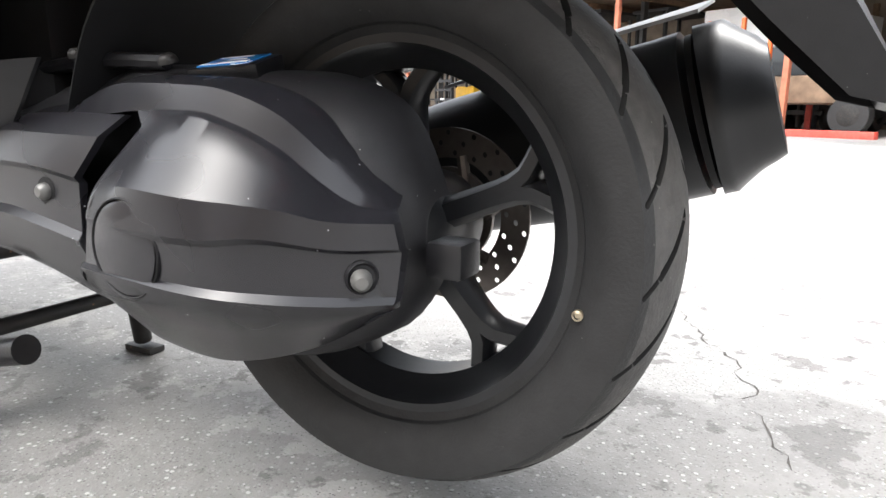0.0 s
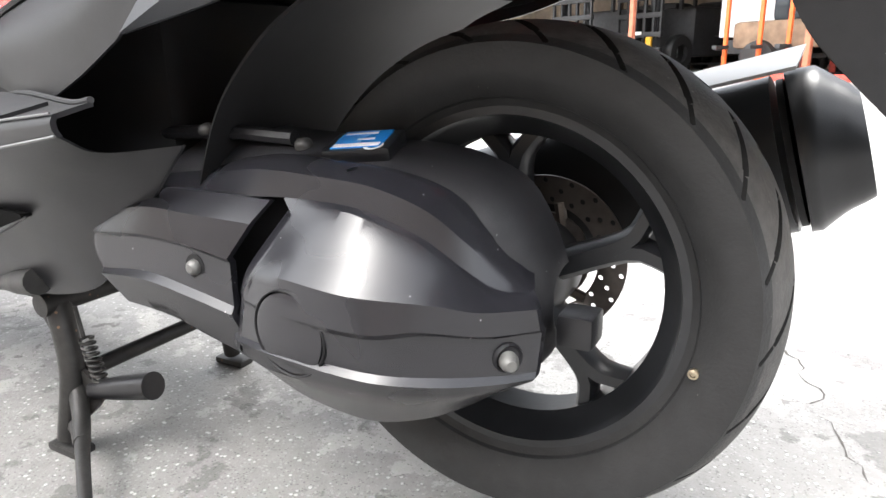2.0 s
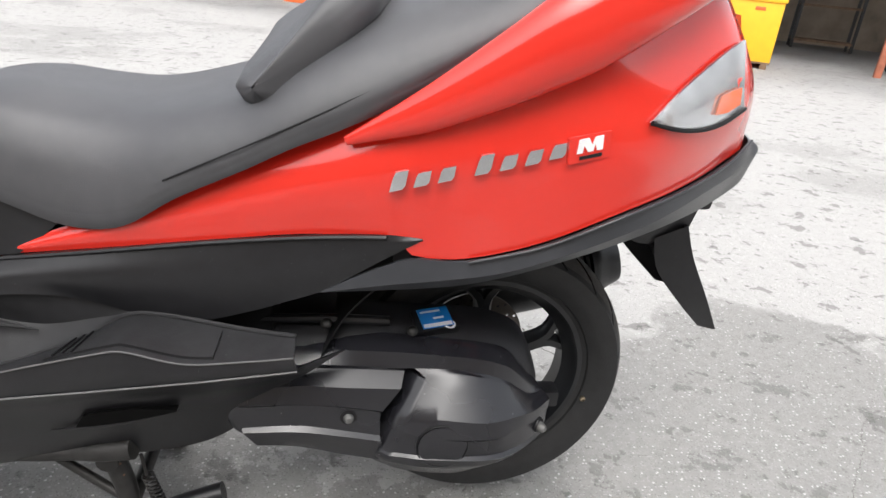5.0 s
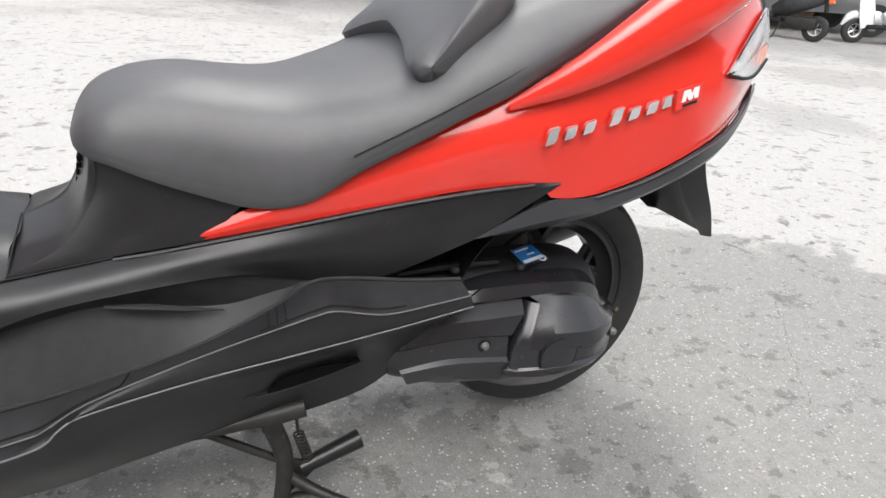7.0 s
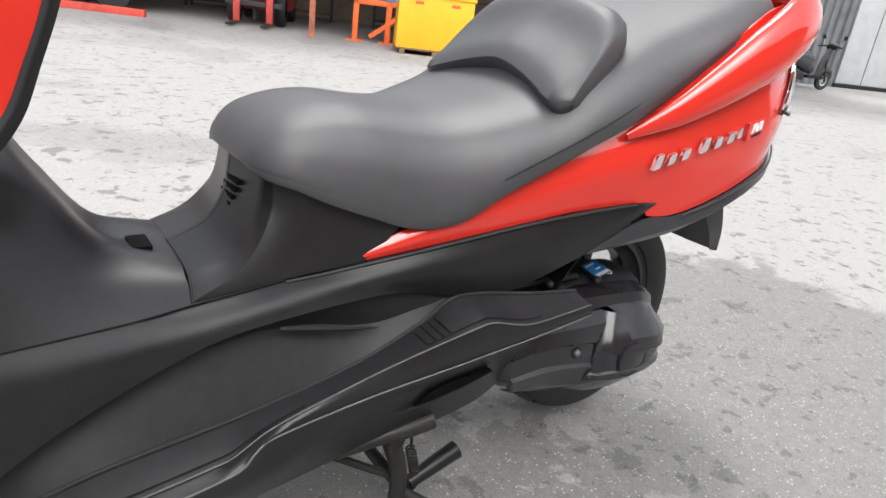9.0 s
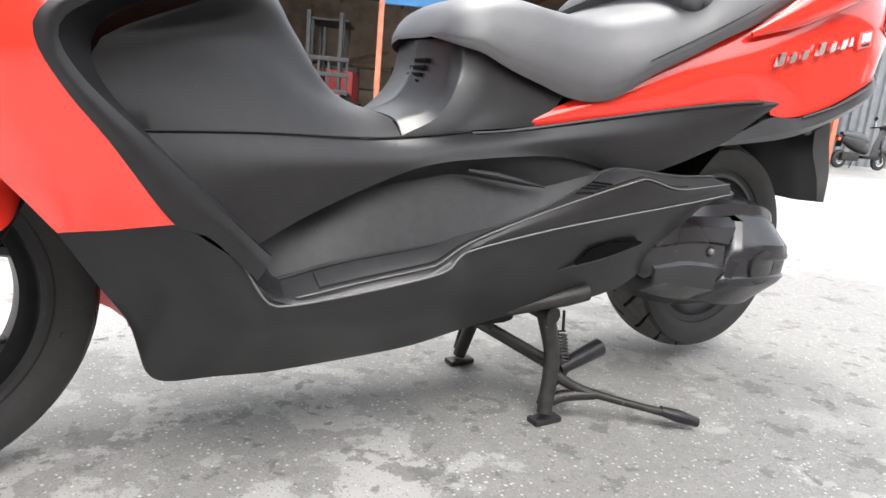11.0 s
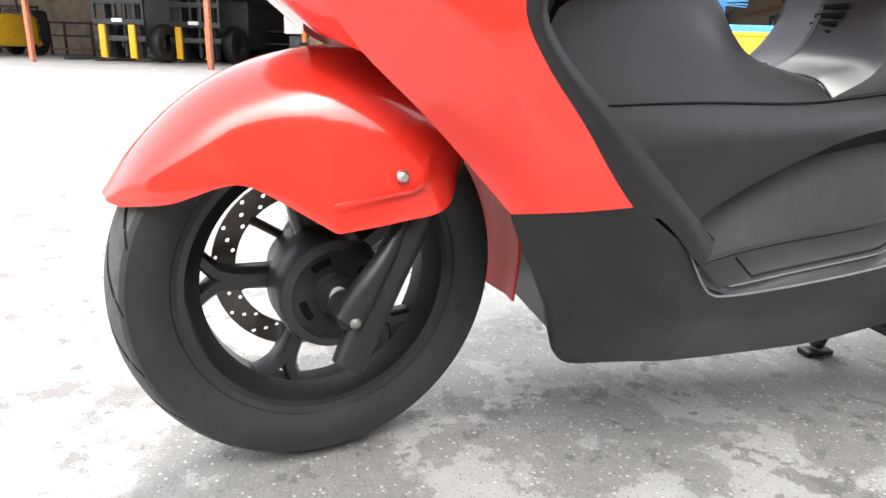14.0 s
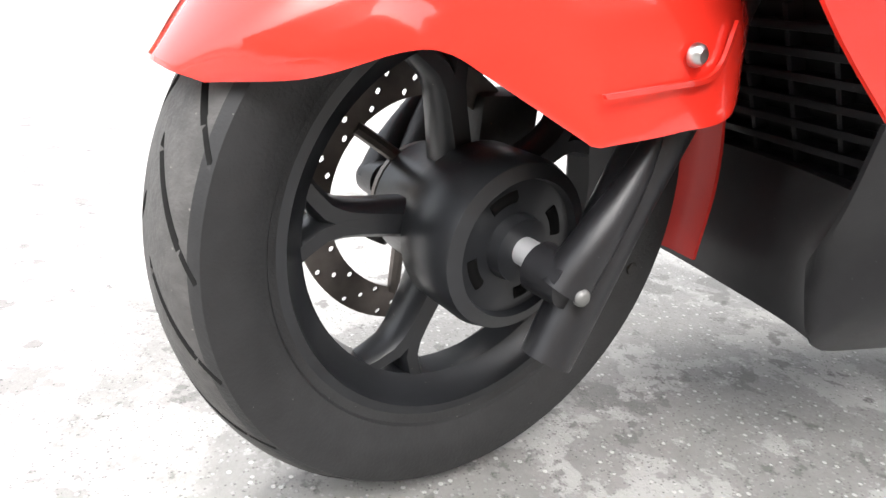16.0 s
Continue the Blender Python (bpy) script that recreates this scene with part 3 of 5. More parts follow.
trim_mid = [(-0.249, -0.219, 0.563), (-0.164, -0.238, 0.586), (-0.093, -0.254, 0.603), (-0.012, -0.267, 0.623), (0.079, -0.281, 0.663), (0.181, -0.268, 0.704), (0.284, -0.208, 0.733), (0.373, -0.140, 0.754), (0.421, -0.086, 0.772), (0.434, 0.030, 0.774)]
trim_bot = [(-0.249, -0.217, 0.562), (-0.090, -0.238, 0.585), (-0.007, -0.252, 0.609), (0.091, -0.265, 0.650), (0.202, -0.240, 0.683), (0.328, -0.153, 0.698), (0.409, -0.090, 0.729), (0.419, 0.030, 0.739)]
for side in (False, True):
    part("tail_panel", skin([red_top, red_mid, red_bot], 70, 8, True, 0.004, mirror=side), RED, scooter, "glossy red tail side panel")
    part("tail_trim", skin([trim_top, trim_mid, trim_bot], 60, 4, False, 0.005, mirror=side), TRIM, scooter, "dark grey trim under the red tail", 25)
    part("tail_trim_line", tube([(x, (2 * YC - y + 0.004) if side else y - 0.005, z + 0.001) for x, y, z in trim_top[3:9]], 0.0022, 40, 6), TRIM, scooter)
    part("side_cover", skin([tri_top, tri_mid, tri_bot], 70, 6, True, 0.004, mirror=side), PLASTIC, scooter, "black grained side cover")
    part("side_cover_rim", tube([(x, (2 * YC - y + 0.003) if side else y - 0.003, z - 0.002) for x, y, z in tri_top[4:10]], 0.0035, 40, 6), PLASTIC, scooter)

for side in (False, True):
    strip = red_bot[4:]
    part("tail_inner_strip", skin([[(x - 0.004, y + 0.010, z + 0.02) for x, y, z in strip], [(x - 0.004, y + 0.010, z - 0.03) for x, y, z in strip]], 50, 2, thick=0.004, mirror=side), CORE, scooter)

# tail lamps: clear over silver, with amber and red behind
panel_bm = skin([red_top, red_mid, red_bot], 70, 8, True, 0.004)
panel_tree = BVHTree.FromBMesh(panel_bm)
panel_bm.free()


def on_panel(x, z, proud):
    """The point at x, z on the outer face of the tail panel."""
    hit = panel_tree.ray_cast(Vector((x, -1.0, z)), Vector((0, 1, 0)))[0]
    return (x, (hit.y if hit else -0.15) - proud, z)


lamp_t = [on_panel(x, z, 0.0) for x, z in ((0.138, 0.840), (0.172, 0.874), (0.212, 0.902), (0.250, 0.925), (0.280, 0.935))]
lamp_b = [on_panel(x, z, 0.0) for x, z in ((0.138, 0.838), (0.178, 0.830), (0.222, 0.828), (0.262, 0.834), (0.300, 0.850))]
for side in (False, True):
    lamp = part("tail_lamp", skin([[(x + 0.004, y - 0.006, z) for x, y, z in lamp_t], [(x + 0.002, y - 0.004, z) for x, y, z in lamp_b]], 24, 8, thick=0.003, mirror=side), SILVER, scooter, "clear tail lamp with silver reflector")
    lens = part("lens", skin([[(x + 0.004, y - 0.009, z) for x, y, z in lamp_t], [(x + 0.003, y - 0.008, z) for x, y, z in lamp_b]], 30, 8, thick=0.003, bulge=0.005, mirror=side), LENS)
    lens.visible_shadow = False
    lens.parent = lamp
    am = part("amber_bulb_cover", skin([[on_panel(0.248, 0.868, 0.007), on_panel(0.268, 0.874, 0.007), on_panel(0.286, 0.878, 0.007)], [on_panel(0.242, 0.845, 0.007), on_panel(0.266, 0.847, 0.007), on_panel(0.290, 0.856, 0.007)]], 10, 4, thick=0.003, mirror=side), AMBER, None, "amber and red lens part")
    am.parent = lamp
    rim = part("lamp_rim", tube([(x + 0.003, (2 * YC - y + 0.008) if side else y - 0.008, z) for x, y, z in lamp_b], 0.003, 24, 8), CORE)
    rim.parent = lamp
part("tail_light_bar", skin([[(0.296, -0.156, 0.963), (0.326, 0.030, 0.968), (0.296, 0.216, 0.963)], [(0.337, -0.136, 0.863), (0.362, 0.030, 0.864), (0.337, 0.196, 0.863)]], 20, 6, thick=0.01, inward=(-1, 0, 0)), AMBER, scooter, "red rear light bar")

# grab rail round the passenger seat
rail = [(-0.221, -0.226, 0.779), (-0.184, -0.238, 0.798), (-0.123, -0.254, 0.830), (-0.042, -0.270, 0.881), (0.038, -0.283, 0.937), (0.109, -0.283, 0.987), (0.180, -0.253, 1.023), (0.248, -0.171, 1.041), (0.273, 0.030, 1.040)]
rail_all = rail + flip(rail[:-1])[::-1]
rr = [0.006, 0.024, 0.038, 0.050, 0.050, 0.044, 0.038, 0.033, 0.031]
part("grab_rail", tube(rail_all, rr + rr[:-1][::-1], 90, 20, 0.55), RED, scooter, "glossy red grab rail along the seat")

# seat: one long cushion with a step for the passenger
seat_rows = []
sx = [-0.819, -0.813, -0.795, -0.767, -0.721, -0.659, -0.587, -0.513, -0.436, -0.348, -0.287, -0.205, -0.102, 0.0, 0.101, 0.183, 0.223, 0.234]
sz = [0.712, 0.729, 0.755, 0.774, 0.789, 0.794, 0.787, 0.785, 0.8, 0.83, 0.877, 0.922, 0.969, 1.011, 1.046, 1.057, 1.043, 1.013]
sl = [0.713, 0.705, 0.697, 0.69, 0.67, 0.649, 0.629, 0.637, 0.687, 0.734, 0.769, 0.809, 0.868, 0.937, 0.991, 1.01, 1.008, 0.993]
sy = [0.06, 0.1, 0.128, 0.147, 0.158, 0.173, 0.188, 0.204, 0.222, 0.238, 0.25, 0.258, 0.258, 0.262, 0.25, 0.215, 0.165, 0.09]
prof = [(1.0, 0.0), (1.02, 0.10), (1.0, 0.30), (0.93, 0.58), (0.78, 0.83), (0.5, 0.965), (0.2, 1.0), (-0.2, 1.0), (-0.5, 0.965), (-0.78, 0.83), (-0.93, 0.58), (-1.0, 0.30), (-1.02, 0.10), (-1.0, 0.0)]
for u, v in prof:
    seat_rows.append([(x, YC - u * w, lo + (hi - lo) * v) for x, hi, lo, w in zip(sx, sz, sl, sy)])
seat = part("seat", skin(seat_rows, 80, 4, True, 0.006, inward=(0, 0, -1)), VINYL, scooter, "long black vinyl seat with a raised passenger part", 60)
seam_l = [(-0.45, YC - 0.223, 0.705), (-0.30, YC - 0.252, 0.785), (-0.19, YC - 0.258, 0.845), (-0.08, YC - 0.250, 0.915)]
for side in (False, True):
    o = part("seam", tube([(x, (2 * YC - y + 0.001) if side else y - 0.001, z) for x, y, z in seam_l], 0.0012, 50, 5), CORE)
    o.parent = seat

# rider's backrest: a crescent with two lobes
rows = []
for w in np.linspace(-1, 1, 25):
    a = abs(w)
    y = YC - 0.02 - w * 0.205
    fx, fz = -0.335 - 0.04 * a**2.0, 0.862 - 0.060 * a**1.5
    tx, tz = -0.205 - 0.03 * a, 1.000 - 0.02 * a - 0.03 * a**3
    bx, bz = -0.15 - 0.10 * a**2, 0.935 - 0.10 * a**1.5
    sec = [(fx + 0.05, fz - 0.02), (fx + 0.02, fz - 0.012), (fx, fz + 0.004), (fx + 0.010, fz + 0.03), (fx * 0.42 + tx * 0.58, fz * 0.42 + tz * 0.58), (tx - 0.012, tz - 0.012), (tx + 0.012, tz), (tx + 0.045, tz - 0.025), (bx, bz), (bx - 0.01, bz - 0.04)]
    sec.append(sec[0])
    k = math.sqrt(max(0.0005, 1 - max(0.0, (a - 0.72) / 0.28) ** 2))
    cx, cz = fx * 0.7 + bx * 0.3, fz + 0.03
    rows.append([(cx + (x - cx) * k, y, cz + (z - cz) * k) for x, z in sec])
part("backrest", skin(rows, 26, 2, True, 0.006, inward=(0.3, 0, -0.5)), VINYL, scooter, "padded black rider backrest with two lobes", 60)

# emblem: slanted chrome shapes and a red badge
for i in range(7):
    s = i / 6
    x0 = -0.166 + 0.175 * s + (0.014 if i > 2 else 0.0)
    z0 = 0.724 + 0.0555 * s + (0.004 if i > 2 else 0)
    hgt, wid = (0.023 if i in (0, 3) else 0.017), 0.0195
    y0 = -0.253 - 0.026 * min(1, s * 1.25)
    pts = [(0, 0), (wid * 0.86, 0), (wid, hgt * 0.2), (wid * 0.92, hgt), (wid * 0.08, hgt), (0, hgt * 0.75)]
    m = Matrix.Translation((x0, y0, z0)) @ Matrix.Rotation(radians(-15), 4, "Y")
    pts = [(a + b * 0.5, b) for a, b in pts]
    part("emblem_shape", extrude_outline(pts, -0.0015, 0.006, 0, m), CHROME, scooter)
badge_m = Matrix.Translation((0.046, -0.283, 0.780)) @ Matrix.Rotation(radians(-15), 4, "Y")
badge = part("badge", extrude_outline([(0, 0), (0.052, 0), (0.058, 0.032), (0.005, 0.032)], -0.003, 0.006, 0.0008, badge_m), RED, scooter, "small red badge with white shapes")
o = part("badge_shape", extrude_outline([(0.012, 0.012), (0.019, 0.012), (0.022, 0.021), (0.026, 0.012), (0.032, 0.012), (0.036, 0.021), (0.037, 0.012), (0.044, 0.012), (0.047, 0.029), (0.037, 0.029), (0.032, 0.02), (0.029, 0.029), (0.017, 0.029)], -0.0045, 0.0, 0, badge_m), WHITE)
o.parent = badge
o = part("badge_bar", extrude_outline([(0.014, 0.004), (0.042, 0.004), (0.043, 0.008), (0.015, 0.008)], -0.0045, 0.0, 0, badge_m), CORE)
o.parent = badge

# ---- middle: floor, steps, leg shield ----
step_o = [(-1.155, -0.243, 0.331), (-1.129, -0.243, 0.321), (-1.024, -0.243, 0.337), (-0.905, -0.238, 0.353), (-0.885, -0.237, 0.360), (-0.845, -0.238, 0.385), (-0.778, -0.243, 0.412), (-0.662, -0.252, 0.451), (-0.522, -0.268, 0.494), (-0.492, -0.270, 0.497), (-0.420, -0.274, 0.482), (-0.340, -0.276, 0.488), (-0.280, -0.276, 0.494)]
step_i = [(-1.150, -0.200, 0.335), (-1.119, -0.190, 0.336), (-1.023, -0.185, 0.355), (-0.856, -0.180, 0.377), (-0.686, -0.180, 0.418), (-0.571, -0.180, 0.467), (-0.519, -0.181, 0.499), (-0.468, -0.185, 0.505), (-0.351, -0.210, 0.498), (-0.280, -0.235, 0.503)]
step_2 = [(-1.190, -0.264, 0.375), (-1.162, -0.264, 0.329), (-1.134, -0.264, 0.319), (-1.024, -0.265, 0.330), (-0.900, -0.262, 0.349), (-0.869, -0.256, 0.368), (-0.837, -0.248, 0.379), (-0.697, -0.255, 0.408), (-0.543, -0.268, 0.434), (-0.400, -0.275, 0.455), (-0.275, -0.278, 0.474)]
wall_t = [(x, y + 0.008, z) for x, y, z in tri_bot[:9]]
pocket = [(-1.16, -0.179, 0.376), (-1.08, -0.146, 0.41), (-0.98, -0.14, 0.452), (-0.87, -0.139, 0.475), (-0.812, -0.139, 0.483), (-0.727, -0.142, 0.474), (-0.64, -0.15, 0.466), (-0.56, -0.162, 0.485), (-0.5, -0.177, 0.503), (-0.44, -0.184, 0.504)]
belly_b = [(-1.261, -0.139, 0.181), (-1.129, -0.160, 0.183), (-1.041, -0.166, 0.189), (-0.900, -0.171, 0.200), (-0.800, -0.170, 0.217), (-0.700, -0.170, 0.234), (-0.620, -0.170, 0.242), (-0.498, -0.173, 0.254), (-0.394, -0.180, 0.291), (-0.284, -0.187, 0.395), (-0.209, -0.198, 0.460)]
belly_m = [(-1.231, -0.242, 0.301), (-1.147, -0.245, 0.277), (-1.048, -0.246, 0.278), (-0.899, -0.246, 0.293), (-0.800, -0.238, 0.324), (-0.679, -0.230, 0.362), (-0.557, -0.232, 0.383), (-0.413, -0.236, 0.408), (-0.330, -0.236, 0.430), (-0.275, -0.240, 0.455)]
for side in (False, True):
    flipy = (lambda y: 2 * YC - y) if side else (lambda y: y)
    stp = part("footboard", skin([step_o, step_i], 70, 5, thick=0.005, inward=(0, 0, -1), mirror=side), STEPRUBBER, scooter, "black rubber-covered footboard")
    part("footboard_wall", skin([step_i[:8], pocket, wall_t], 90, 6, False, 0.004, mirror=side), STEPRUBBER, scooter)
    part("pocket_crease", tube([(-0.800, flipy(-0.158), 0.492), (-0.740, flipy(-0.163), 0.484), (-0.690, flipy(-0.166), 0.475), (-0.640, flipy(-0.168), 0.467)], [0.003, 0.006, 0.005, 0.001], 16, 8), STEPRUBBER, scooter)
    part("step_edge", skin([step_o, step_2], 70, 3, thick=0.006, bulge=0.004, mirror=side), PLASTIC, scooter)
    for line, r in ((step_o, 0.0013), (step_2, 0.0015)):
        o = part("edge_bead", tube([(x, flipy(y - 0.002), z + 0.001) for x, y, z in line], r, 80, 6), PIPING)
        o.parent = stp
    # inset mat with a raised border and ribs
    a, b = resample(step_o, 70), resample(step_i, 70)
    lo = [(p.lerp(q, 0.12)) for p, q in zip(a, b)]
    hi = [(p.lerp(q, 0.80)) for p, q in zip(a, b)]
    for i0, i1 in ((6, 30), (44, 62)):
        rows = [[tuple(v + Vector((0, 0, 0.004))) for v in c[i0:i1]] for c in (lo, hi)]
        o = part("step_mat", skin(rows, 30, 4, thick=0.004, inward=(0, 0, -1), mirror=side), STEPRUBBER, None, "rubber step mat")
        o.parent = stp
    for k in (45, 46, 47):
        o = part("mat_rib", tube([(lo[k].x, flipy(lo[k].y), lo[k].z + 0.006), (hi[k].x, flipy(hi[k].y), hi[k].z + 0.006)], 0.0016, 2, 6), CORE)
        o.parent = stp
    bm = skin([step_2[1:], belly_m[1:], belly_b[1:]], 90, 8, True, 0.004, mirror=side)
    part("lower_fairing", bm, PLASTIC, scooter, "black lower side fairing")
    # the fairing is not pierced: a black plate paints the air slot's shade
    part("air_slot_shade", skin([[(-0.572, -0.232, 0.366), (-0.545, -0.234, 0.374), (-0.500, -0.234, 0.379), (-0.445, -0.234, 0.377)], [(-0.590, -0.218, 0.335), (-0.560, -0.222, 0.341), (-0.510, -0.226, 0.353), (-0.447, -0.232, 0.373)]], 20, 4, thick=0.03, mirror=side), HOLESHADE, scooter, "black plate painting the shade of an air slot in the lower fairing")
    part("slot_lip", tube([(-0.625, flipy(-0.213), 0.327), (-0.590, flipy(-0.216), 0.333), (-0.555, flipy(-0.220), 0.340), (-0.505, flipy(-0.224), 0.352), (-0.440, flipy(-0.230), 0.375)], [0.001, 0.004, 0.0035, 0.003, 0.001], 24, 8), PLASTIC, scooter)
    part("step_nose", skin([[(-1.190, -0.264, 0.377), (-1.165, -0.264, 0.336), (-1.134, -0.263, 0.321)], [(-1.150, -0.212, 0.386), (-1.142, -0.208, 0.352), (-1.124, -0.198, 0.336)]], 16, 4, thick=0.004, mirror=side), PLASTIC, scooter)
    part("step_ridge", tube([(x, flipy(y - 0.002), z + 0.001) for x, y, z in step_i], 0.0035, 80, 8), STEPRUBBER, scooter)
    # front lower fairing below the red shield
    low_a = [(-1.388, -0.215, 0.412), (-1.330, -0.250, 0.421), (-1.273, -0.276, 0.432), (-1.230, -0.276, 0.407), (-1.190, -0.264, 0.375), (-1.162, -0.264, 0.329)]
    low_b = [(-1.343, -0.173, 0.332), (-1.298, -0.188, 0.322), (-1.267, -0.213, 0.312), (-1.231, -0.233, 0.302), (-1.186, -0.246, 0.287), (-1.147, -0.245, 0.277)]
    low_c = [(-1.305, -0.129, 0.267), (-1.296, -0.134, 0.227), (-1.286, -0.139, 0.196), (-1.261, -0.139, 0.180), (-1.199, -0.149, 0.182), (-1.129, -0.160, 0.183)]
    part("front_fairing", skin([low_a, low_b, low_c], 40, 8, True, 0.004, mirror=side), PLASTIC, scooter, "black front lower fairing")
    # red leg shield
    sh_i = [(-1.273, -0.278, 0.433), (-1.336, -0.270, 0.521), (-1.376, -0.267, 0.573), (-1.401, -0.264, 0.618), (-1.398, -0.263, 0.649), (-1.362, -0.264, 0.677), (-1.286, -0.266, 0.705), (-1.223, -0.266, 0.726), (-1.169, -0.265, 0.752), (-1.135, -0.263, 0.781), (-1.105, -0.261, 0.818), (-1.086, -0.258, 0.863), (-1.069, -0.256, 0.909), (-1.056, -0.249, 0.965)]
    sh_m = [(-1.335, -0.258, 0.424), (-1.395, -0.249, 0.501), (-1.441, -0.243, 0.557), (-1.481, -0.237, 0.612), (-1.497, -0.235, 0.663), (-1.467, -0.240, 0.720), (-1.398, -0.248, 0.762), (-1.328, -0.251, 0.799), (-1.269, -0.253, 0.830), (-1.220, -0.251, 0.872), (-1.180, -0.248, 0.913), (-1.151, -0.243, 0.964)]
    sh_o = [(-1.388, -0.217, 0.413), (-1.432, -0.198, 0.463), (-1.487, -0.188, 0.522), (-1.549, -0.174, 0.582), (-1.587, -0.170, 0.633), (-1.608, -0.166, 0.679), (-1.599, -0.157, 0.766), (-1.540, -0.137, 0.859), (-1.451, -0.117, 0.932), (-1.352, -0.106, 0.984)]
    part("leg_shield", skin([sh_i, sh_m, sh_o], 60, 8, True, 0.004, mirror=side), RED, scooter, "glossy red leg shield panel")
    in_l = [(-1.152, -0.257, 0.386), (-1.206, -0.260, 0.434), (-1.296, -0.259, 0.524), (-1.361, -0.255, 0.589), (-1.381, -0.253, 0.634), (-1.347, -0.254, 0.667), (-1.278, -0.258, 0.695), (-1.213, -0.258, 0.716), (-1.159, -0.256, 0.742), (-1.122, -0.254, 0.772), (-1.091, -0.252, 0.813), (-1.071, -0.248, 0.864), (-1.053, -0.245, 0.915), (-1.041, -0.239, 0.965)]
    strip_o = [(-1.174, -0.270, 0.358), (-1.234, -0.276, 0.416)] + [(x, y - 0.001, z) for x, y, z in sh_i]
    strip_i = [(-1.154, -0.258, 0.385)] + [(x, y - 0.010, z) for x, y, z in in_l[1:]]
    part("shield_edge", skin([strip_o, [(a[0] * 0.5 + b[0] * 0.5, a[1] * 0.5 + b[1] * 0.5 - 0.004, a[2] * 0.5 + b[2] * 0.5) for a, b in zip(map(tuple, resample(strip_o, 24)), map(tuple, resample(strip_i, 24)))], strip_i], 70, 4, True, 0.012, mirror=side), PLASTIC, scooter, "black edge strip of the leg shield")
    # nose side below the headlamp
    part("nose_panel", skin([sh_o[3:], [(-1.598, -0.106, 0.604), (-1.648, -0.104, 0.645), (-1.688, -0.101, 0.691), (-1.679, -0.092, 0.778), (-1.620, -0.072, 0.870), (-1.521, -0.060, 0.953), (-1.422, -0.049, 0.994)], [(-1.600, 0.030, 0.627), (-1.660, 0.030, 0.657), (-1.714, 0.030, 0.698), (-1.709, 0.030, 0.790), (-1.650, 0.030, 0.882), (-1.551, 0.030, 0.964), (-1.442, 0.030, 1.005)]], 40, 6, True, 0.004, mirror=side), RED, scooter, "glossy red nose panel")
    # inner leg shield and knee pocket
    in_m = [(-1.158, -0.223, 0.390), (-1.198, -0.221, 0.435), (-1.288, -0.203, 0.525), (-1.343, -0.188, 0.596), (-1.339, -0.184, 0.647), (-1.280, -0.179, 0.684), (-1.202, -0.179, 0.706), (-1.146, -0.184, 0.722), (-1.121, -0.187, 0.745), (-1.088, -0.184, 0.824), (-1.064, -0.179, 0.885), (-1.033, -0.169, 0.956)]
    part("knee_panel", skin([in_l, in_m], 50, 6, thick=0.004, inward=(-0.5, 0.5, 0), mirror=side), PLASTIC, scooter, "black inner leg shield")
    tun_a = [(-1.313, -0.198, 0.531), (-1.201, -0.181, 0.535), (-1.104, -0.166, 0.536), (-1.006, -0.149, 0.534), (-0.908, -0.130, 0.538)]
    tun_b = [(-1.344, -0.184, 0.626), (-1.223, -0.140, 0.640), (-1.126, -0.115, 0.632), (-1.029, -0.102, 0.581), (-0.911, -0.087, 0.562)]
    tun_c = [(-1.183, -0.150, 0.722), (-1.113, -0.090, 0.714), (-1.065, -0.061, 0.670), (-0.997, -0.047, 0.597), (-0.903, -0.036, 0.568)]
    tun_d = [(-1.159, 0.030, 0.857), (-1.095, 0.030, 0.735), (-1.048, 0.030, 0.658), (-0.992, 0.030, 0.588), (-0.905, 0.030, 0.570)]
    part("tunnel_cover", skin([tun_a, tun_b, tun_c, tun_d], 40, 6, True, 0.004, inward=(-0.3, 0.3, -0.8), mirror=side), PLASTIC, scooter, "black centre tunnel cover")
    sb = [[(-0.908, 0.030, 0.569), (-0.850, 0.030, 0.599), (-0.822, 0.030, 0.645), (-0.813, 0.030, 0.705)], [(-0.904, -0.086, 0.561), (-0.835, -0.085, 0.588), (-0.805, -0.078, 0.644), (-0.795, -0.071, 0.705)], [(-0.913, -0.129, 0.540), (-0.839, -0.118, 0.578), (-0.794, -0.097, 0.644), (-0.789, -0.086, 0.700)], [(-0.808, -0.129, 0.553), (-0.762, -0.121, 0.593), (-0.752, -0.111, 0.644), (-0.757, -0.105, 0.690)], [(-0.663, -0.139, 0.570), (-0.622, -0.140, 0.603), (-0.601, -0.140, 0.628), (-0.601, -0.134, 0.654)]]
    part("seat_base_cover", skin(sb, 24, 8, False, 0.004, mirror=side), PLASTIC, scooter, "black cover under the seat")
    for k in range(0 if side else 4):
        zz = 0.630 + 0.0125 * k
        # solid black blocks paint the shade between the vent bars
        part("vent_slot_shade", block((-0.003, -0.026, -0.0036), (0.016, 0.026, 0.0036), 0.001, None, Matrix.Translation((-0.8205 + 0.0022 * k, 0.023 - 0.005 * k, zz))), HOLESHADE, scooter)
part("tunnel_seam", tube([(-0.913, -0.130, 0.539), (-0.907, -0.091, 0.562), (-0.906, -0.032, 0.570), (-0.907, 0.030, 0.571)], 0.0016, 16, 6), CORE, scooter)
part("tunnel_seam", tube([(x, y - 0.002, z + 0.001) for x, y, z in tri_top[:5]], 0.0016, 30, 6), CORE, scooter)
# raised black block in place of a hole, its colour painting the shade inside
part("cable_port_shade", block((-0.964, -0.020, 0.566), (-0.936, 0.030, 0.583), 0.002), HOLESHADE, scooter, "black block painting the shade of a hole in the tunnel cover")

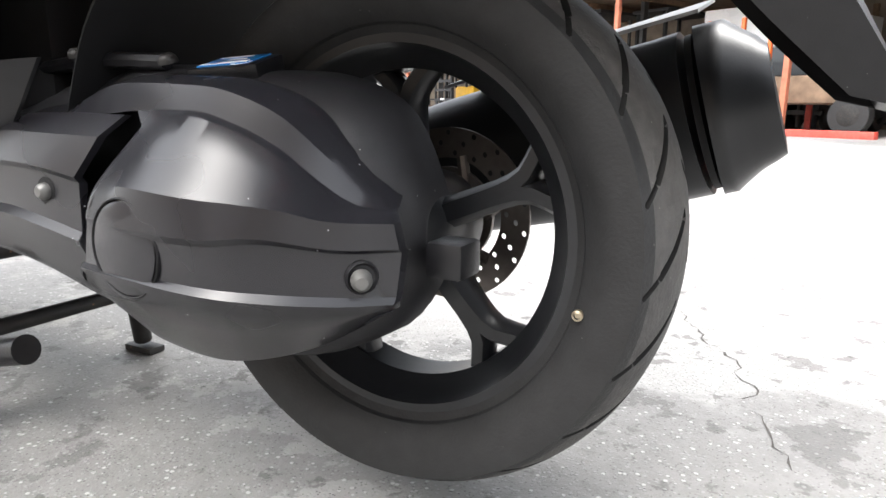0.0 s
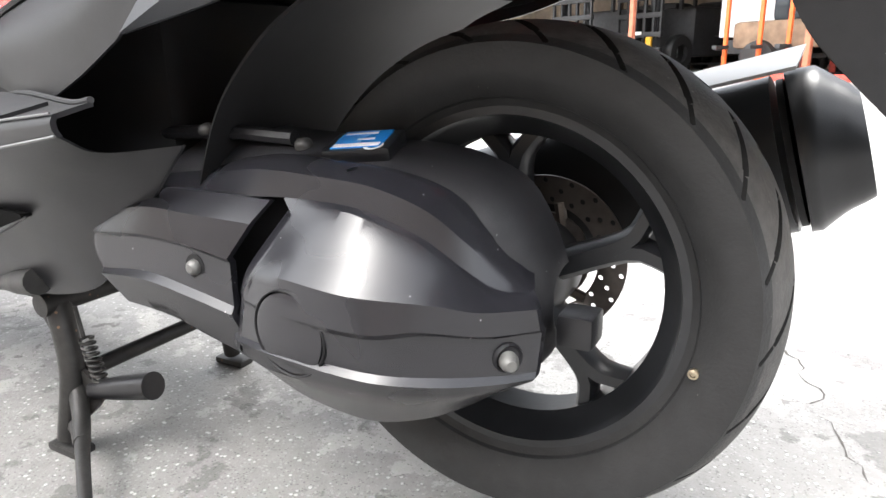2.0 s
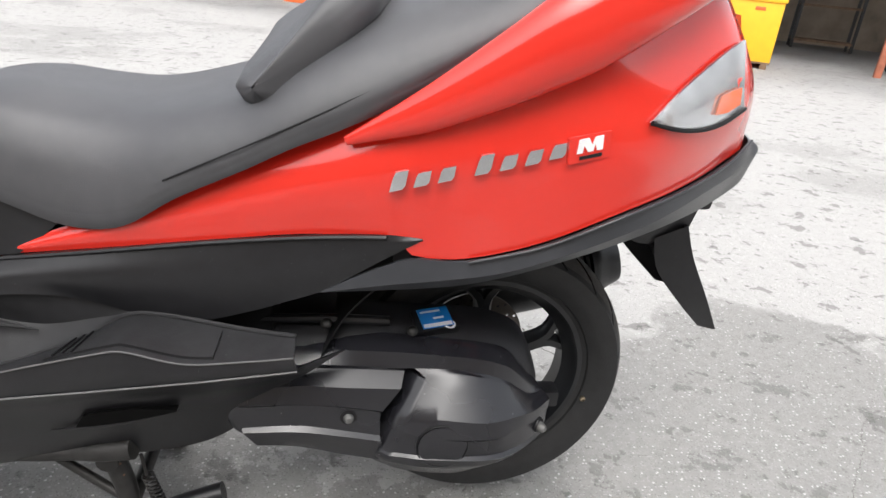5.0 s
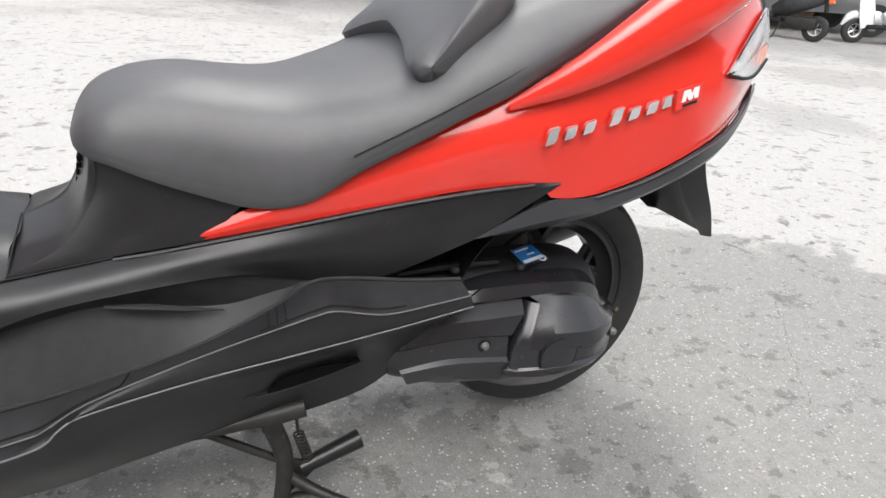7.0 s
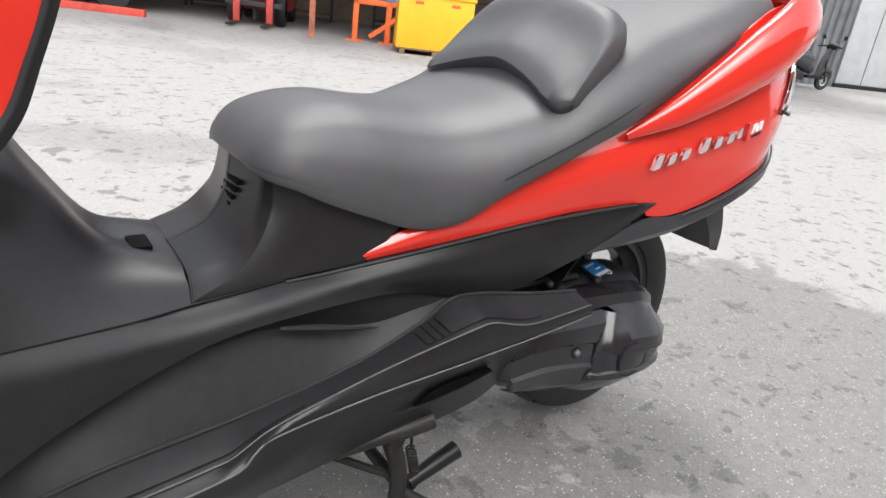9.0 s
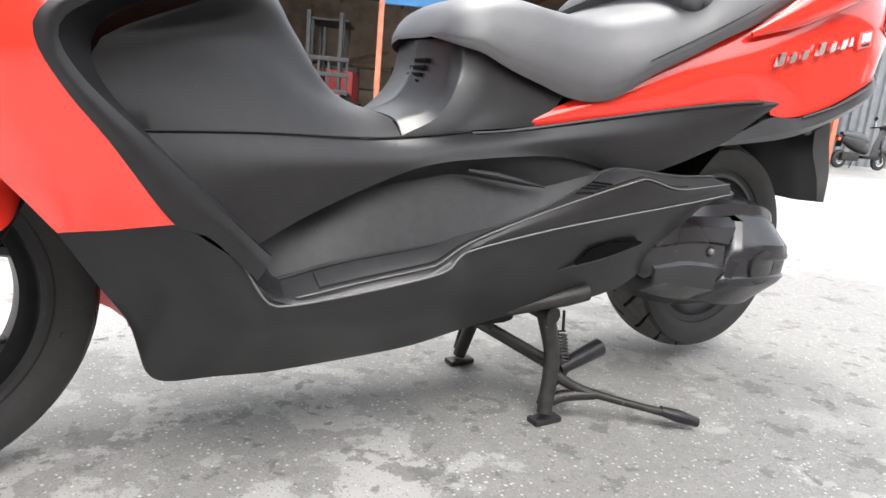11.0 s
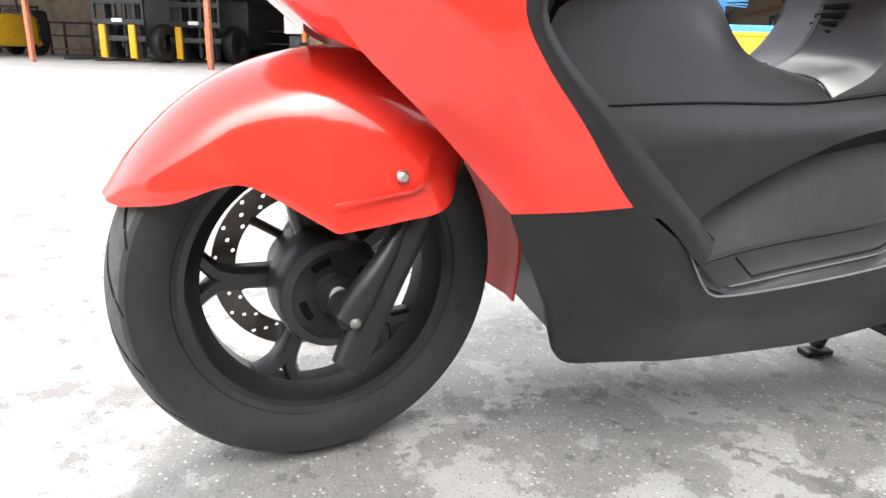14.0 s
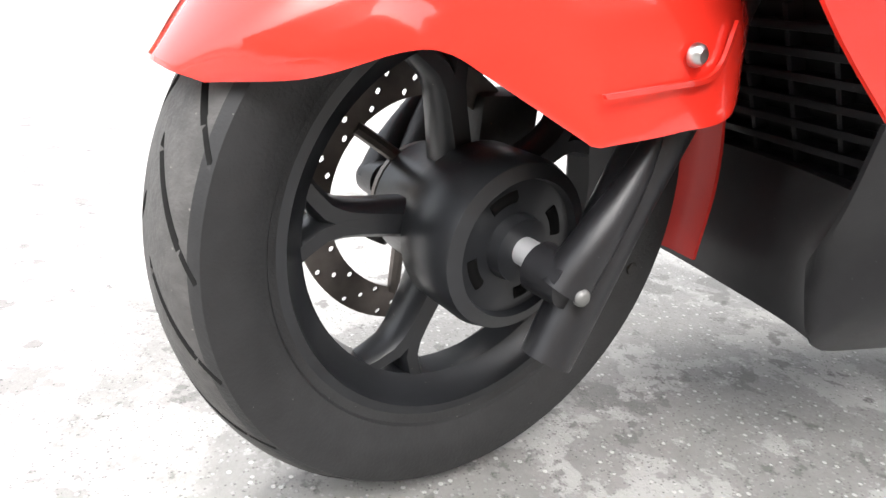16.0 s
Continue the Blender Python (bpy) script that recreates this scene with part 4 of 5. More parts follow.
# inner body that closes the view through
part("engine_block", block((-1.220, -0.120, 0.192), (-0.623, 0.174, 0.511), 0.03), CORE, scooter)
part("air_box", block((-0.661, -0.118, 0.307), (-0.319, 0.164, 0.612), 0.03), CORE, scooter)
part("seat_bucket", block((-0.623, -0.112, 0.613), (0.002, 0.188, 0.731), 0.03), CORE, scooter)
part("front_core", block((-1.499, -0.103, 0.626), (-1.185, 0.161, 0.814), 0.03), CORE, scooter)
rows = []
for yy in (-0.15, -0.05, 0.11, 0.21):
    rows.append([(0.043 + 0.315 * math.cos(a), yy, 0.300 + 0.315 * math.sin(a)) for a in np.radians([106, 118, 130, 145, 165])])
part("inner_mudguard", skin(rows, 24, 2, thick=0.004, inward=(0, 0, 1)), CORE, scooter)

# radiator grille
gm = Matrix.Translation((-1.235, YC, 0.335)) @ Matrix.Rotation(radians(-26), 4, "Y")
bm = block((0.02, -0.17, -0.16), (0.06, 0.17, 0.17), 0.01, None, gm)
grille = part("radiator_grille", bm, CORE, scooter, "black slatted radiator grille")
for k in range(11):
    o = part("slat", block((-0.006, -0.165, -0.004), (0.022, 0.165, 0.004), 0.002, None, gm @ Matrix.Translation((0, 0, -0.10 + 0.025 * k)) @ Matrix.Rotation(radians(18), 4, "Y")), PLASTIC)
    o.parent = grille
for yy in (-0.11, -0.055, 0.0, 0.055, 0.11):
    o = part("grille_rib", block((0.0, yy - 0.003, -0.11), (0.018, yy + 0.003, 0.17), 0.001, None, gm), PLASTIC)
    o.parent = grille
def sym(half):
    return half + flip(half[:-1])[::-1]


chin = [sym([(-1.343, -0.170, 0.332), (-1.270, -0.129, 0.334), (-1.252, 0.030, 0.337)]), sym([(-1.305, -0.130, 0.267), (-1.260, -0.090, 0.266), (-1.249, 0.030, 0.266)]),
        sym([(-1.264, -0.139, 0.180), (-1.251, -0.080, 0.180), (-1.250, 0.030, 0.181)]), sym([(-0.900, -0.171, 0.202), (-0.903, -0.082, 0.201), (-0.905, 0.030, 0.200)])]
part("chin_plate", skin(chin, 30, 6, False, 0.005, inward=(0.7, 0, 0.5)), PLASTIC, scooter, "black chin and belly plate")

# ---- engine and transmission case ----
case_secs = []
for x, zt, zb, yo in ((-0.476, 0.418, 0.308, -0.073), (-0.414, 0.437, 0.257, -0.131), (-0.311, 0.459, 0.222, -0.15), (-0.188, 0.462, 0.191, -0.16), (-0.065, 0.455, 0.18, -0.169), (0.017, 0.45, 0.186, -0.167), (0.078, 0.428, 0.212, -0.142), (0.104, 0.398, 0.236, -0.122), (0.12, 0.362, 0.262, -0.1), (0.126, 0.345, 0.28, -0.09)):
    zc, hz_ = (zt + zb) / 2, (zt - zb) / 2
    yi = 0.03 if x < -0.25 else -0.05
    case_secs.append([(x, yi + (yo - yi) * math.copysign(abs(math.sin(a)) ** 0.7, math.sin(a)), zc + hz_ * math.copysign(abs(math.cos(a)) ** 0.75, math.cos(a))) for a in np.linspace(0, math.pi, 13)])
part("transmission_case", skin(case_secs, 30, 4, True, 0.004, inward=(0, 1, 0)), CASEBLACK, scooter, "black ribbed transmission case", 50)
cov_rows = [
    [(-0.400, -0.090, 0.412), (-0.330, -0.106, 0.424), (-0.247, -0.115, 0.432), (-0.144, -0.140, 0.446), (-0.042, -0.152, 0.444), (0.003, -0.154, 0.440), (0.045, -0.146, 0.425), (0.073, -0.135, 0.398), (0.097, -0.119, 0.369), (0.111, -0.111, 0.352)],
    [(-0.400, -0.110, 0.400), (-0.330, -0.130, 0.412), (-0.248, -0.140, 0.420), (-0.145, -0.170, 0.437), (-0.043, -0.181, 0.436), (0.002, -0.182, 0.431), (0.044, -0.173, 0.414), (0.072, -0.159, 0.387), (0.096, -0.142, 0.360), (0.116, -0.123, 0.347)],
    [(-0.400, -0.130, 0.380), (-0.330, -0.152, 0.394), (-0.248, -0.157, 0.404), (-0.145, -0.177, 0.412), (-0.104, -0.181, 0.415), (-0.033, -0.187, 0.416), (0.006, -0.188, 0.409), (0.045, -0.179, 0.391), (0.071, -0.167, 0.368), (0.097, -0.152, 0.347), (0.121, -0.135, 0.342)],
    [(-0.085, -0.193, 0.402), (-0.033, -0.195, 0.412), (0.005, -0.195, 0.405), (0.045, -0.186, 0.387), (0.071, -0.175, 0.365), (0.100, -0.159, 0.345), (0.125, -0.141, 0.340)],
    [(-0.112, -0.221, 0.354), (-0.056, -0.236, 0.358), (0.008, -0.239, 0.355), (0.067, -0.212, 0.348), (0.098, -0.186, 0.338), (0.133, -0.150, 0.334)],
    [(-0.120, -0.227, 0.328), (-0.067, -0.241, 0.327), (0.019, -0.242, 0.326), (0.060, -0.220, 0.327), (0.101, -0.185, 0.317), (0.135, -0.146, 0.314)],
    [(-0.122, -0.225, 0.324), (-0.067, -0.239, 0.321), (0.019, -0.237, 0.320), (0.060, -0.215, 0.322), (0.101, -0.179, 0.313), (0.135, -0.142, 0.311)],
    [(-0.134, -0.222, 0.287), (-0.078, -0.236, 0.291), (0.014, -0.234, 0.288), (0.065, -0.211, 0.284), (0.105, -0.177, 0.279), (0.133, -0.147, 0.276)],
    [(-0.136, -0.226, 0.283), (-0.078, -0.241, 0.287), (0.013, -0.240, 0.283), (0.065, -0.217, 0.278), (0.104, -0.183, 0.273), (0.133, -0.151, 0.271)],
    [(-0.141, -0.219, 0.267), (-0.078, -0.235, 0.267), (0.013, -0.231, 0.266), (0.065, -0.206, 0.263), (0.102, -0.173, 0.261), (0.128, -0.143, 0.264)],
    [(-0.154, -0.165, 0.220), (-0.109, -0.175, 0.209), (-0.027, -0.182, 0.206), (0.025, -0.171, 0.213), (0.067, -0.150, 0.227), (0.105, -0.125, 0.250)],
]
cover = part("clutch_cover", skin([cov_rows[2][4:]] + cov_rows[3:], 44, 3, False, 0.01, inward=(0, 1, 0)), SATIN, scooter, "smooth dark grey clutch cover with facets", 24)
left_edge = [r[0] for r in cov_rows[3:]]
o = part("cover_side", skin([left_edge, [(x - 0.016, y + 0.012, z) for x, y, z in left_edge], [(x - 0.030, y + 0.045, z) for x, y, z in left_edge]], 40, 4, False, 0.004, inward=(1, 0, 0)), SATIN)
o.parent = cover
o = part("cover_ledge", skin(cov_rows[:3], 44, 3, False, 0.012, inward=(0, 1, 0)), SATIN, None, "", 24)
o.parent = cover
o = part("round_cap", lathe([(0, -0.0035), (0.033, -0.003), (0.037, -0.0015), (0.038, 0.004)], 40, None, Matrix.Translation((-0.059, -0.2375, 0.310)) @ Matrix.Rotation(radians(-2), 4, "Z")), SATIN)
o.parent = cover
o = part("cap_ring", lathe([(0.0385, -0.001), (0.0395, -0.002), (0.0405, -0.001), (0.0405, 0.006)], 40, None, Matrix.Translation((-0.059, -0.2375, 0.310)) @ Matrix.Rotation(radians(-2), 4, "Z")), CORE)
o.parent = cover
o = part("bolt_recess", lathe([(0, 0.0), (0.010, 0.0), (0.012, -0.002), (0.0135, 0.002)], 24, None, Matrix.Translation((0.116, -0.168, 0.294)) @ Matrix.Rotation(radians(48), 4, "Z")), CASEBLACK)
o.parent = cover
o = part("cover_bolt", disc_bolt((0.118, -0.172, 0.293), (0.6, -0.8, 0), 0.0085, 0.010), BOLTGREY, None, "steel hexagon bolt")
o.parent = cover
front_rows = [
    [(-0.351, -0.168, 0.403), (-0.279, -0.175, 0.410), (-0.207, -0.179, 0.412), (-0.120, -0.182, 0.411)],
    [(-0.362, -0.193, 0.380), (-0.280, -0.199, 0.394), (-0.208, -0.203, 0.394), (-0.126, -0.205, 0.393)],
    [(-0.367, -0.202, 0.359), (-0.280, -0.208, 0.367), (-0.208, -0.212, 0.365), (-0.152, -0.213, 0.358)],
    [(-0.367, -0.198, 0.353), (-0.280, -0.202, 0.361), (-0.208, -0.206, 0.359), (-0.155, -0.207, 0.352)],
    [(-0.363, -0.199, 0.317), (-0.281, -0.204, 0.325), (-0.209, -0.208, 0.318), (-0.154, -0.209, 0.309)],
    [(-0.361, -0.205, 0.312), (-0.281, -0.211, 0.318), (-0.209, -0.214, 0.311), (-0.152, -0.215, 0.302)],
    [(-0.343, -0.190, 0.276), (-0.281, -0.191, 0.274), (-0.210, -0.194, 0.260), (-0.139, -0.199, 0.250)],
    [(-0.322, -0.142, 0.246), (-0.261, -0.145, 0.230), (-0.200, -0.148, 0.220), (-0.139, -0.152, 0.217)],
]
bm = skin(front_rows, 26, 3, False, 0.008, inward=(0, 1, 0))
fc = part("drive_cover", bm, SATIN, scooter, "dark grey drive belt cover", 25)
o = part("drive_boss", lathe([(0, -0.006), (0.030, -0.006), (0.040, -0.004), (0.050, 0.004), (0.060, 0.02)], 40, None, Matrix.Translation((-0.339, -0.193, 0.342))), SATIN)
o.parent = fc
o = part("cover_bolt", disc_bolt((-0.203, -0.210, 0.342), (0, -1, 0), 0.008, 0.006), BOLTGREY, None, "steel bolt in the belt cover")
o.parent = fc
o = part("bolt_washer", lathe([(0.006, -0.0005), (0.013, -0.0005), (0.014, 0.004)], 20, None, Matrix.Translation((-0.203, -0.207, 0.342))), CORE)
o.parent = fc
part("axle_end_cap", block((0.134, -0.105, 0.282), (0.168, -0.066, 0.313), 0.005), PLASTIC, scooter, "square black axle end cap")
# top of the case: rib, clips and blue sticker
part("case_rib", tube([(-0.351, -0.108, 0.457), (-0.236, -0.115, 0.463), (-0.143, -0.115, 0.460)], 0.008, 16, 8), PLASTIC, scooter)
for p in ((-0.108, -0.143, 0.459), (-0.242, -0.138, 0.468)):
    part("case_clip", disc_bolt(p, (0, -0.35, 1), 0.009, 0.006), DULL, scooter)
stick_m = Matrix.Translation((-0.068, -0.102, 0.460)) @ Matrix.Rotation(radians(12), 4, "Z") @ Matrix.Rotation(radians(-4), 4, "Y") @ Matrix.Rotation(radians(14), 4, "X")
part("sticker_pad", block((-0.036, -0.026, -0.016), (0.036, 0.026, 0.0), 0.004, None, stick_m), PLASTIC, scooter)
stk = part("sticker", block((-0.026, -0.022, 0.0), (0.026, 0.022, 0.0012), 0.0, None, stick_m), BLUE, scooter, "small blue and white sticker")
o = part("sticker_shape", lathe([(0.006, -0.0002), (0.010, -0.0002)], 24, None, stick_m @ Matrix.Translation((0.019, -0.020, 0.001)) @ Matrix.Rotation(radians(90), 4, "X")), WHITE)
o.parent = stk
for lo, hi in (((-0.024, -0.021, 0.0013), (0.024, -0.013, 0.0018)), ((-0.022, 0.012, 0.0013), (0.012, 0.016, 0.0018)), ((-0.004, -0.004, 0.0013), (0.014, 0.0, 0.0018))):
    o = part("sticker_bar", block(lo, hi, 0.0, None, stick_m), WHITE)
    o.parent = stk
# ---- silencer on the far side ----
mc = [(-0.312, 0.252, 0.272), (-0.097, 0.252, 0.320), (0.115, 0.247, 0.370), (0.270, 0.246, 0.410), (0.293, 0.245, 0.417)]
muf = part("silencer", tube(mc, [0.05, 0.078, 0.092, 0.096, 0.094], 24, 32, 0.8), MUFFLER, scooter, "matt black silencer")
o = part("end_ring", tube([(0.297, 0.245, 0.418), (0.304, 0.245, 0.420)], 0.088, 2, 32, 0.8), CORE)
o.parent = muf
o = part("end_cap", tube([(0.305, 0.245, 0.420), (0.321, 0.245, 0.424), (0.366, 0.239, 0.432), (0.373, 0.239, 0.434)], [0.096, 0.095, 0.076, 0.06], 10, 32, 0.8), MUFFLER, None, "tapered silencer end cap")
o.parent = muf
part("heat_shield", skin([[(0.005, 0.172, 0.446), (0.161, 0.165, 0.487), (0.294, 0.164, 0.520)], [(0.011, 0.268, 0.468), (0.167, 0.258, 0.508), (0.299, 0.253, 0.542)]], 16, 4, thick=0.004, inward=(0, 0, -1)), SHEETGREY, scooter, "pale heat shield over the silencer")

# ---- number plate bracket and mudflap ----
rows = [[(0.108, -0.159, 0.676), (0.226, -0.141, 0.689), (0.344, -0.108, 0.699)], [(0.132, -0.100, 0.655), (0.200, -0.098, 0.632), (0.264, -0.094, 0.601), (0.335, -0.093, 0.622)]]
for side in (False, True):
    part("plate_bracket", skin(rows, 20, 4, thick=0.006, mirror=side), PLASTIC, scooter)
flap_rows = [[(0.284, -0.101, 0.614), (0.304, -0.096, 0.557), (0.360, -0.088, 0.494), (0.427, -0.063, 0.431)], [(0.329, -0.107, 0.638), (0.355, -0.102, 0.581), (0.406, -0.089, 0.502), (0.458, -0.063, 0.424)],
             [(0.360, 0.030, 0.644), (0.380, 0.030, 0.582), (0.428, 0.030, 0.499), (0.474, 0.030, 0.417)]]
flap_rows += [flip(flap_rows[1]), flip(flap_rows[0])]
part("mudflap", skin(flap_rows, 24, 4, False, 0.006, inward=(-1, 0, 0)), PLASTIC, scooter, "black plastic rear mudflap", 25)
part("plate_shelf", block((0.126, -0.114, 0.668), (0.358, 0.198, 0.699), 0.012), PLASTIC, scooter)
part("plate_lamp", block((0.373, -0.051, 0.695), (0.407, 0.114, 0.730), 0.006), CORE, scooter)

# ---- centre stand ----
stand = part("centre_stand", tube([(-0.577, -0.164, 0.221), (-0.577, 0.224, 0.221)], 0.017, 2, 14), DULL, scooter, "black tubular centre stand with worn feet")
def stand_part(nm, bm, mt=DULL, lb=""):
    o = part(nm, bm, mt, None, lb)
    o.parent = stand
for y0, y1 in ((-0.140, -0.165), (0.11, 0.15)):
    stand_part("stand_leg", tube([(-0.575, y0, 0.215), (-0.555, y0 * 0.6 + y1 * 0.4, 0.13), (-0.570, y1, 0.02)], [0.018, 0.016, 0.015], 12, 12))
    stand_part("stand_foot", block((-0.60, y1 - 0.016, 0.0), (-0.535, y1 + 0.016, 0.012), 0.004))
    stand_part("stand_web", extrude_outline([(-0.572, 0.03), (-0.55, 0.13), (-0.49, 0.10), (-0.52, 0.07)], y1 + 0.018, y1 + 0.024))
stand_part("stand_lever", tube([(-0.556, -0.146, 0.099), (-0.505, -0.179, 0.069), (-0.445, -0.220, 0.053), (-0.375, -0.265, 0.038), (-0.330, -0.289, 0.028)], [0.012, 0.010, 0.008, 0.0075, 0.009], 24, 12, 1.1))
stand_part("lever_pad", tube([(-0.360, -0.272, 0.037), (-0.330, -0.291, 0.029), (-0.295, -0.312, 0.019)], [0.010, 0.013, 0.010], 8, 12, 1.2), PLASTIC, "worn rubber lever pad")
stand_part("lever_brace", tube([(-0.567, -0.154, 0.032), (-0.530, -0.170, 0.051), (-0.475, -0.200, 0.059)], [0.013, 0.012, 0.011], 10, 10))
stand_part("stand_cross_tube", tube([(-0.556, -0.141, 0.114), (-0.556, 0.131, 0.114)], 0.012, 2, 12))
stand_part("tread_peg", tube([(-0.525, -0.142, 0.096), (-0.465, -0.136, 0.111), (-0.409, -0.131, 0.125)], [0.013, 0.017, 0.019], 8, 16), PLASTIC, "black rubber tread peg")
stand_part("stand_brace", tube([(-0.679, -0.107, 0.190), (-0.617, -0.124, 0.155), (-0.556, -0.141, 0.122)], 0.008, 8, 10))
coil = [(-0.527 + 0.019 * s + 0.009 * math.cos(a), -0.139 + 0.009 * math.sin(a), 0.175 - 0.07 * s) for s, a in [(k / 90, 2 * math.pi * 9 * k / 90) for k in range(91)]]
stand_part("return_spring", tube(coil, 0.0022, 91, 6), DULL, "steel return spring")
stand_part("spring_rod", tube([(-0.532, -0.143, 0.221), (-0.527, -0.142, 0.177)], 0.003, 2, 8))
part("frame_pipe", tube([(-0.720, -0.160, 0.240), (-0.640, -0.170, 0.250), (-0.575, -0.180, 0.262), (-0.560, -0.182, 0.265), (-0.525, -0.187, 0.272)], [0.011, 0.013, 0.013, 0.018, 0.018], 30, 14), DULL, scooter, "black frame pipe under the body")

# ---- ground ----
bm = bmesh.new()
bmesh.ops.create_grid(bm, x_segments=2, y_segments=2, size=400)
ground = part("ground", bm, ASPHALT)
tagged(ground, "old grey asphalt yard with damp patches, cracks and stones", "ground", kind="structure")


def crack(pts, width, seed):
    """A thin broken line with kinks at two scales and short side branches."""
    rnd = random.Random(seed)
    path = resample([(x, y, 0) for x, y in pts], 400)
    step = (path[1] - path[0]).length
    bm = bmesh.new()

    def strand(c, w0):
        big, small, rows = 0.0, 0.0, []
        kink = max(2, int(0.07 / step))
        goal = 0.0
        for i, p in enumerate(c):
            d = (c[min(i + 1, len(c) - 1)] - c[max(i - 1, 0)]).normalized()
            side = Vector((-d.y, d.x, 0))
            if i % kink == 0:
                goal = rnd.uniform(-0.022, 0.022)
            big += (goal - big) * min(1, 2.5 / kink)
            small = rnd.uniform(-1, 1) * 0.0035
            w = w0 * rnd.choice((0.2, 0.4, 0.7, 1.0, 1.5)) * (0.3 if i in (0, len(c) - 1) else 1)
            q = p + side * (big + small)
            rows.append((bm.verts.new((q.x + side.x * w, q.y + side.y * w, 0.0007)), bm.verts.new((q.x - side.x * w, q.y - side.y * w, 0.0007))))
        for n, ((a, b), (e, f)) in enumerate(zip(rows, rows[1:])):
            if rnd.random() > 0.04:
                bm.faces.new((a, b, f, e))

    strand(path, width)
    for k in range(9):
        i = rnd.randrange(20, 360)
        d = (path[i + 1] - path[i]).normalized()
        turn = rnd.choice((-1, 1)) * rnd.uniform(0.5, 1.1)
        e = Matrix.Rotation(turn, 3, "Z") @ d
        n = rnd.randrange(8, 16)
        strand([path[i] + e * (0.009 * m) for m in range(n)], width * 0.5)
    o = part("crack", bm, CRACK)
    tagged(o, "jagged crack in the asphalt", "crack", kind="structure")


crack([(0.425, 0.260), (0.405, 0.370), (0.342, 0.570), (0.285, 0.740), (0.154, 0.970), (0.132, 1.502), (0.066, 2.201), (-0.064, 2.625), (-0.108, 3.635), (0.085, 4.433), (0.002, 5.880), (0.025, 7.388)], 0.0017, 3)
crack([(0.700, -0.300), (1.050, 0.100), (1.300, 0.300), (1.750, 0.700)], 0.0007, 5)
crack([(-3.730, 2.543), (-3.111, 2.439), (-2.720, 2.491)], 0.004, 8)

# ---- shed along the far side of the yard ----
SHED = Matrix.Translation((4.277, 10.257, 0)) @ Matrix.Rotation(-0.4878, 4, "Z")


def setting(name, bm, material, label, category):
    return tagged(part(name, bm, material), label, category, kind="structure")


setting("wall_north", block((-30, 7.0, 0), (16, 7.2, 3.29), 0, None, SHED), BACKWALL, "dim grey back wall of the open shed", "wall")
setting("ceiling", block((-30, -0.8, 3.3), (11, 9, 3.4), 0, None, SHED), ROOFING, "dark boarded roof of the open shed", "roof")
for k in range(24):
    s = -29 + 1.7 * k
    setting("trim", block((s, -0.6, 3.16), (s + 0.08, 7.0, 3.29), 0, None, SHED), WOOD, "roof rafter of weathered timber", "rafter")
setting("beam", block((-30, -0.15, 3.0), (11, -0.02, 3.16), 0, None, SHED), WOOD, "long timber beam along the shed front", "beam")
for s in (-25.0, -20.5, -17.0, -13.0, -8.4, -4.6, -0.3, 4.0, 8.6):
    setting("post", block((s - 0.05, -0.14, 0), (s + 0.05, -0.04, 3.0), 0.008, None, SHED), POSTPAINT, "rust-red steel post of the shed", "post")
for s in (-15, -6.4, -2.6, 1.5):
    setting("brace", block((s, 6.7, 0.1), (s + 0.12, 6.8, 3.0), 0, None, SHED), WOOD, "timber stud on the shed wall", "stud")
    setting("brace", block((-1.1, -0.04, -0.05), (1.1, 0.04, 0.05), 0, None, SHED @ Matrix.Translation((s + 1.2, 6.6, 1.6)) @ Matrix.Rotation(radians(-16), 4, "Y")), WOOD, "slanting timber brace", "brace")


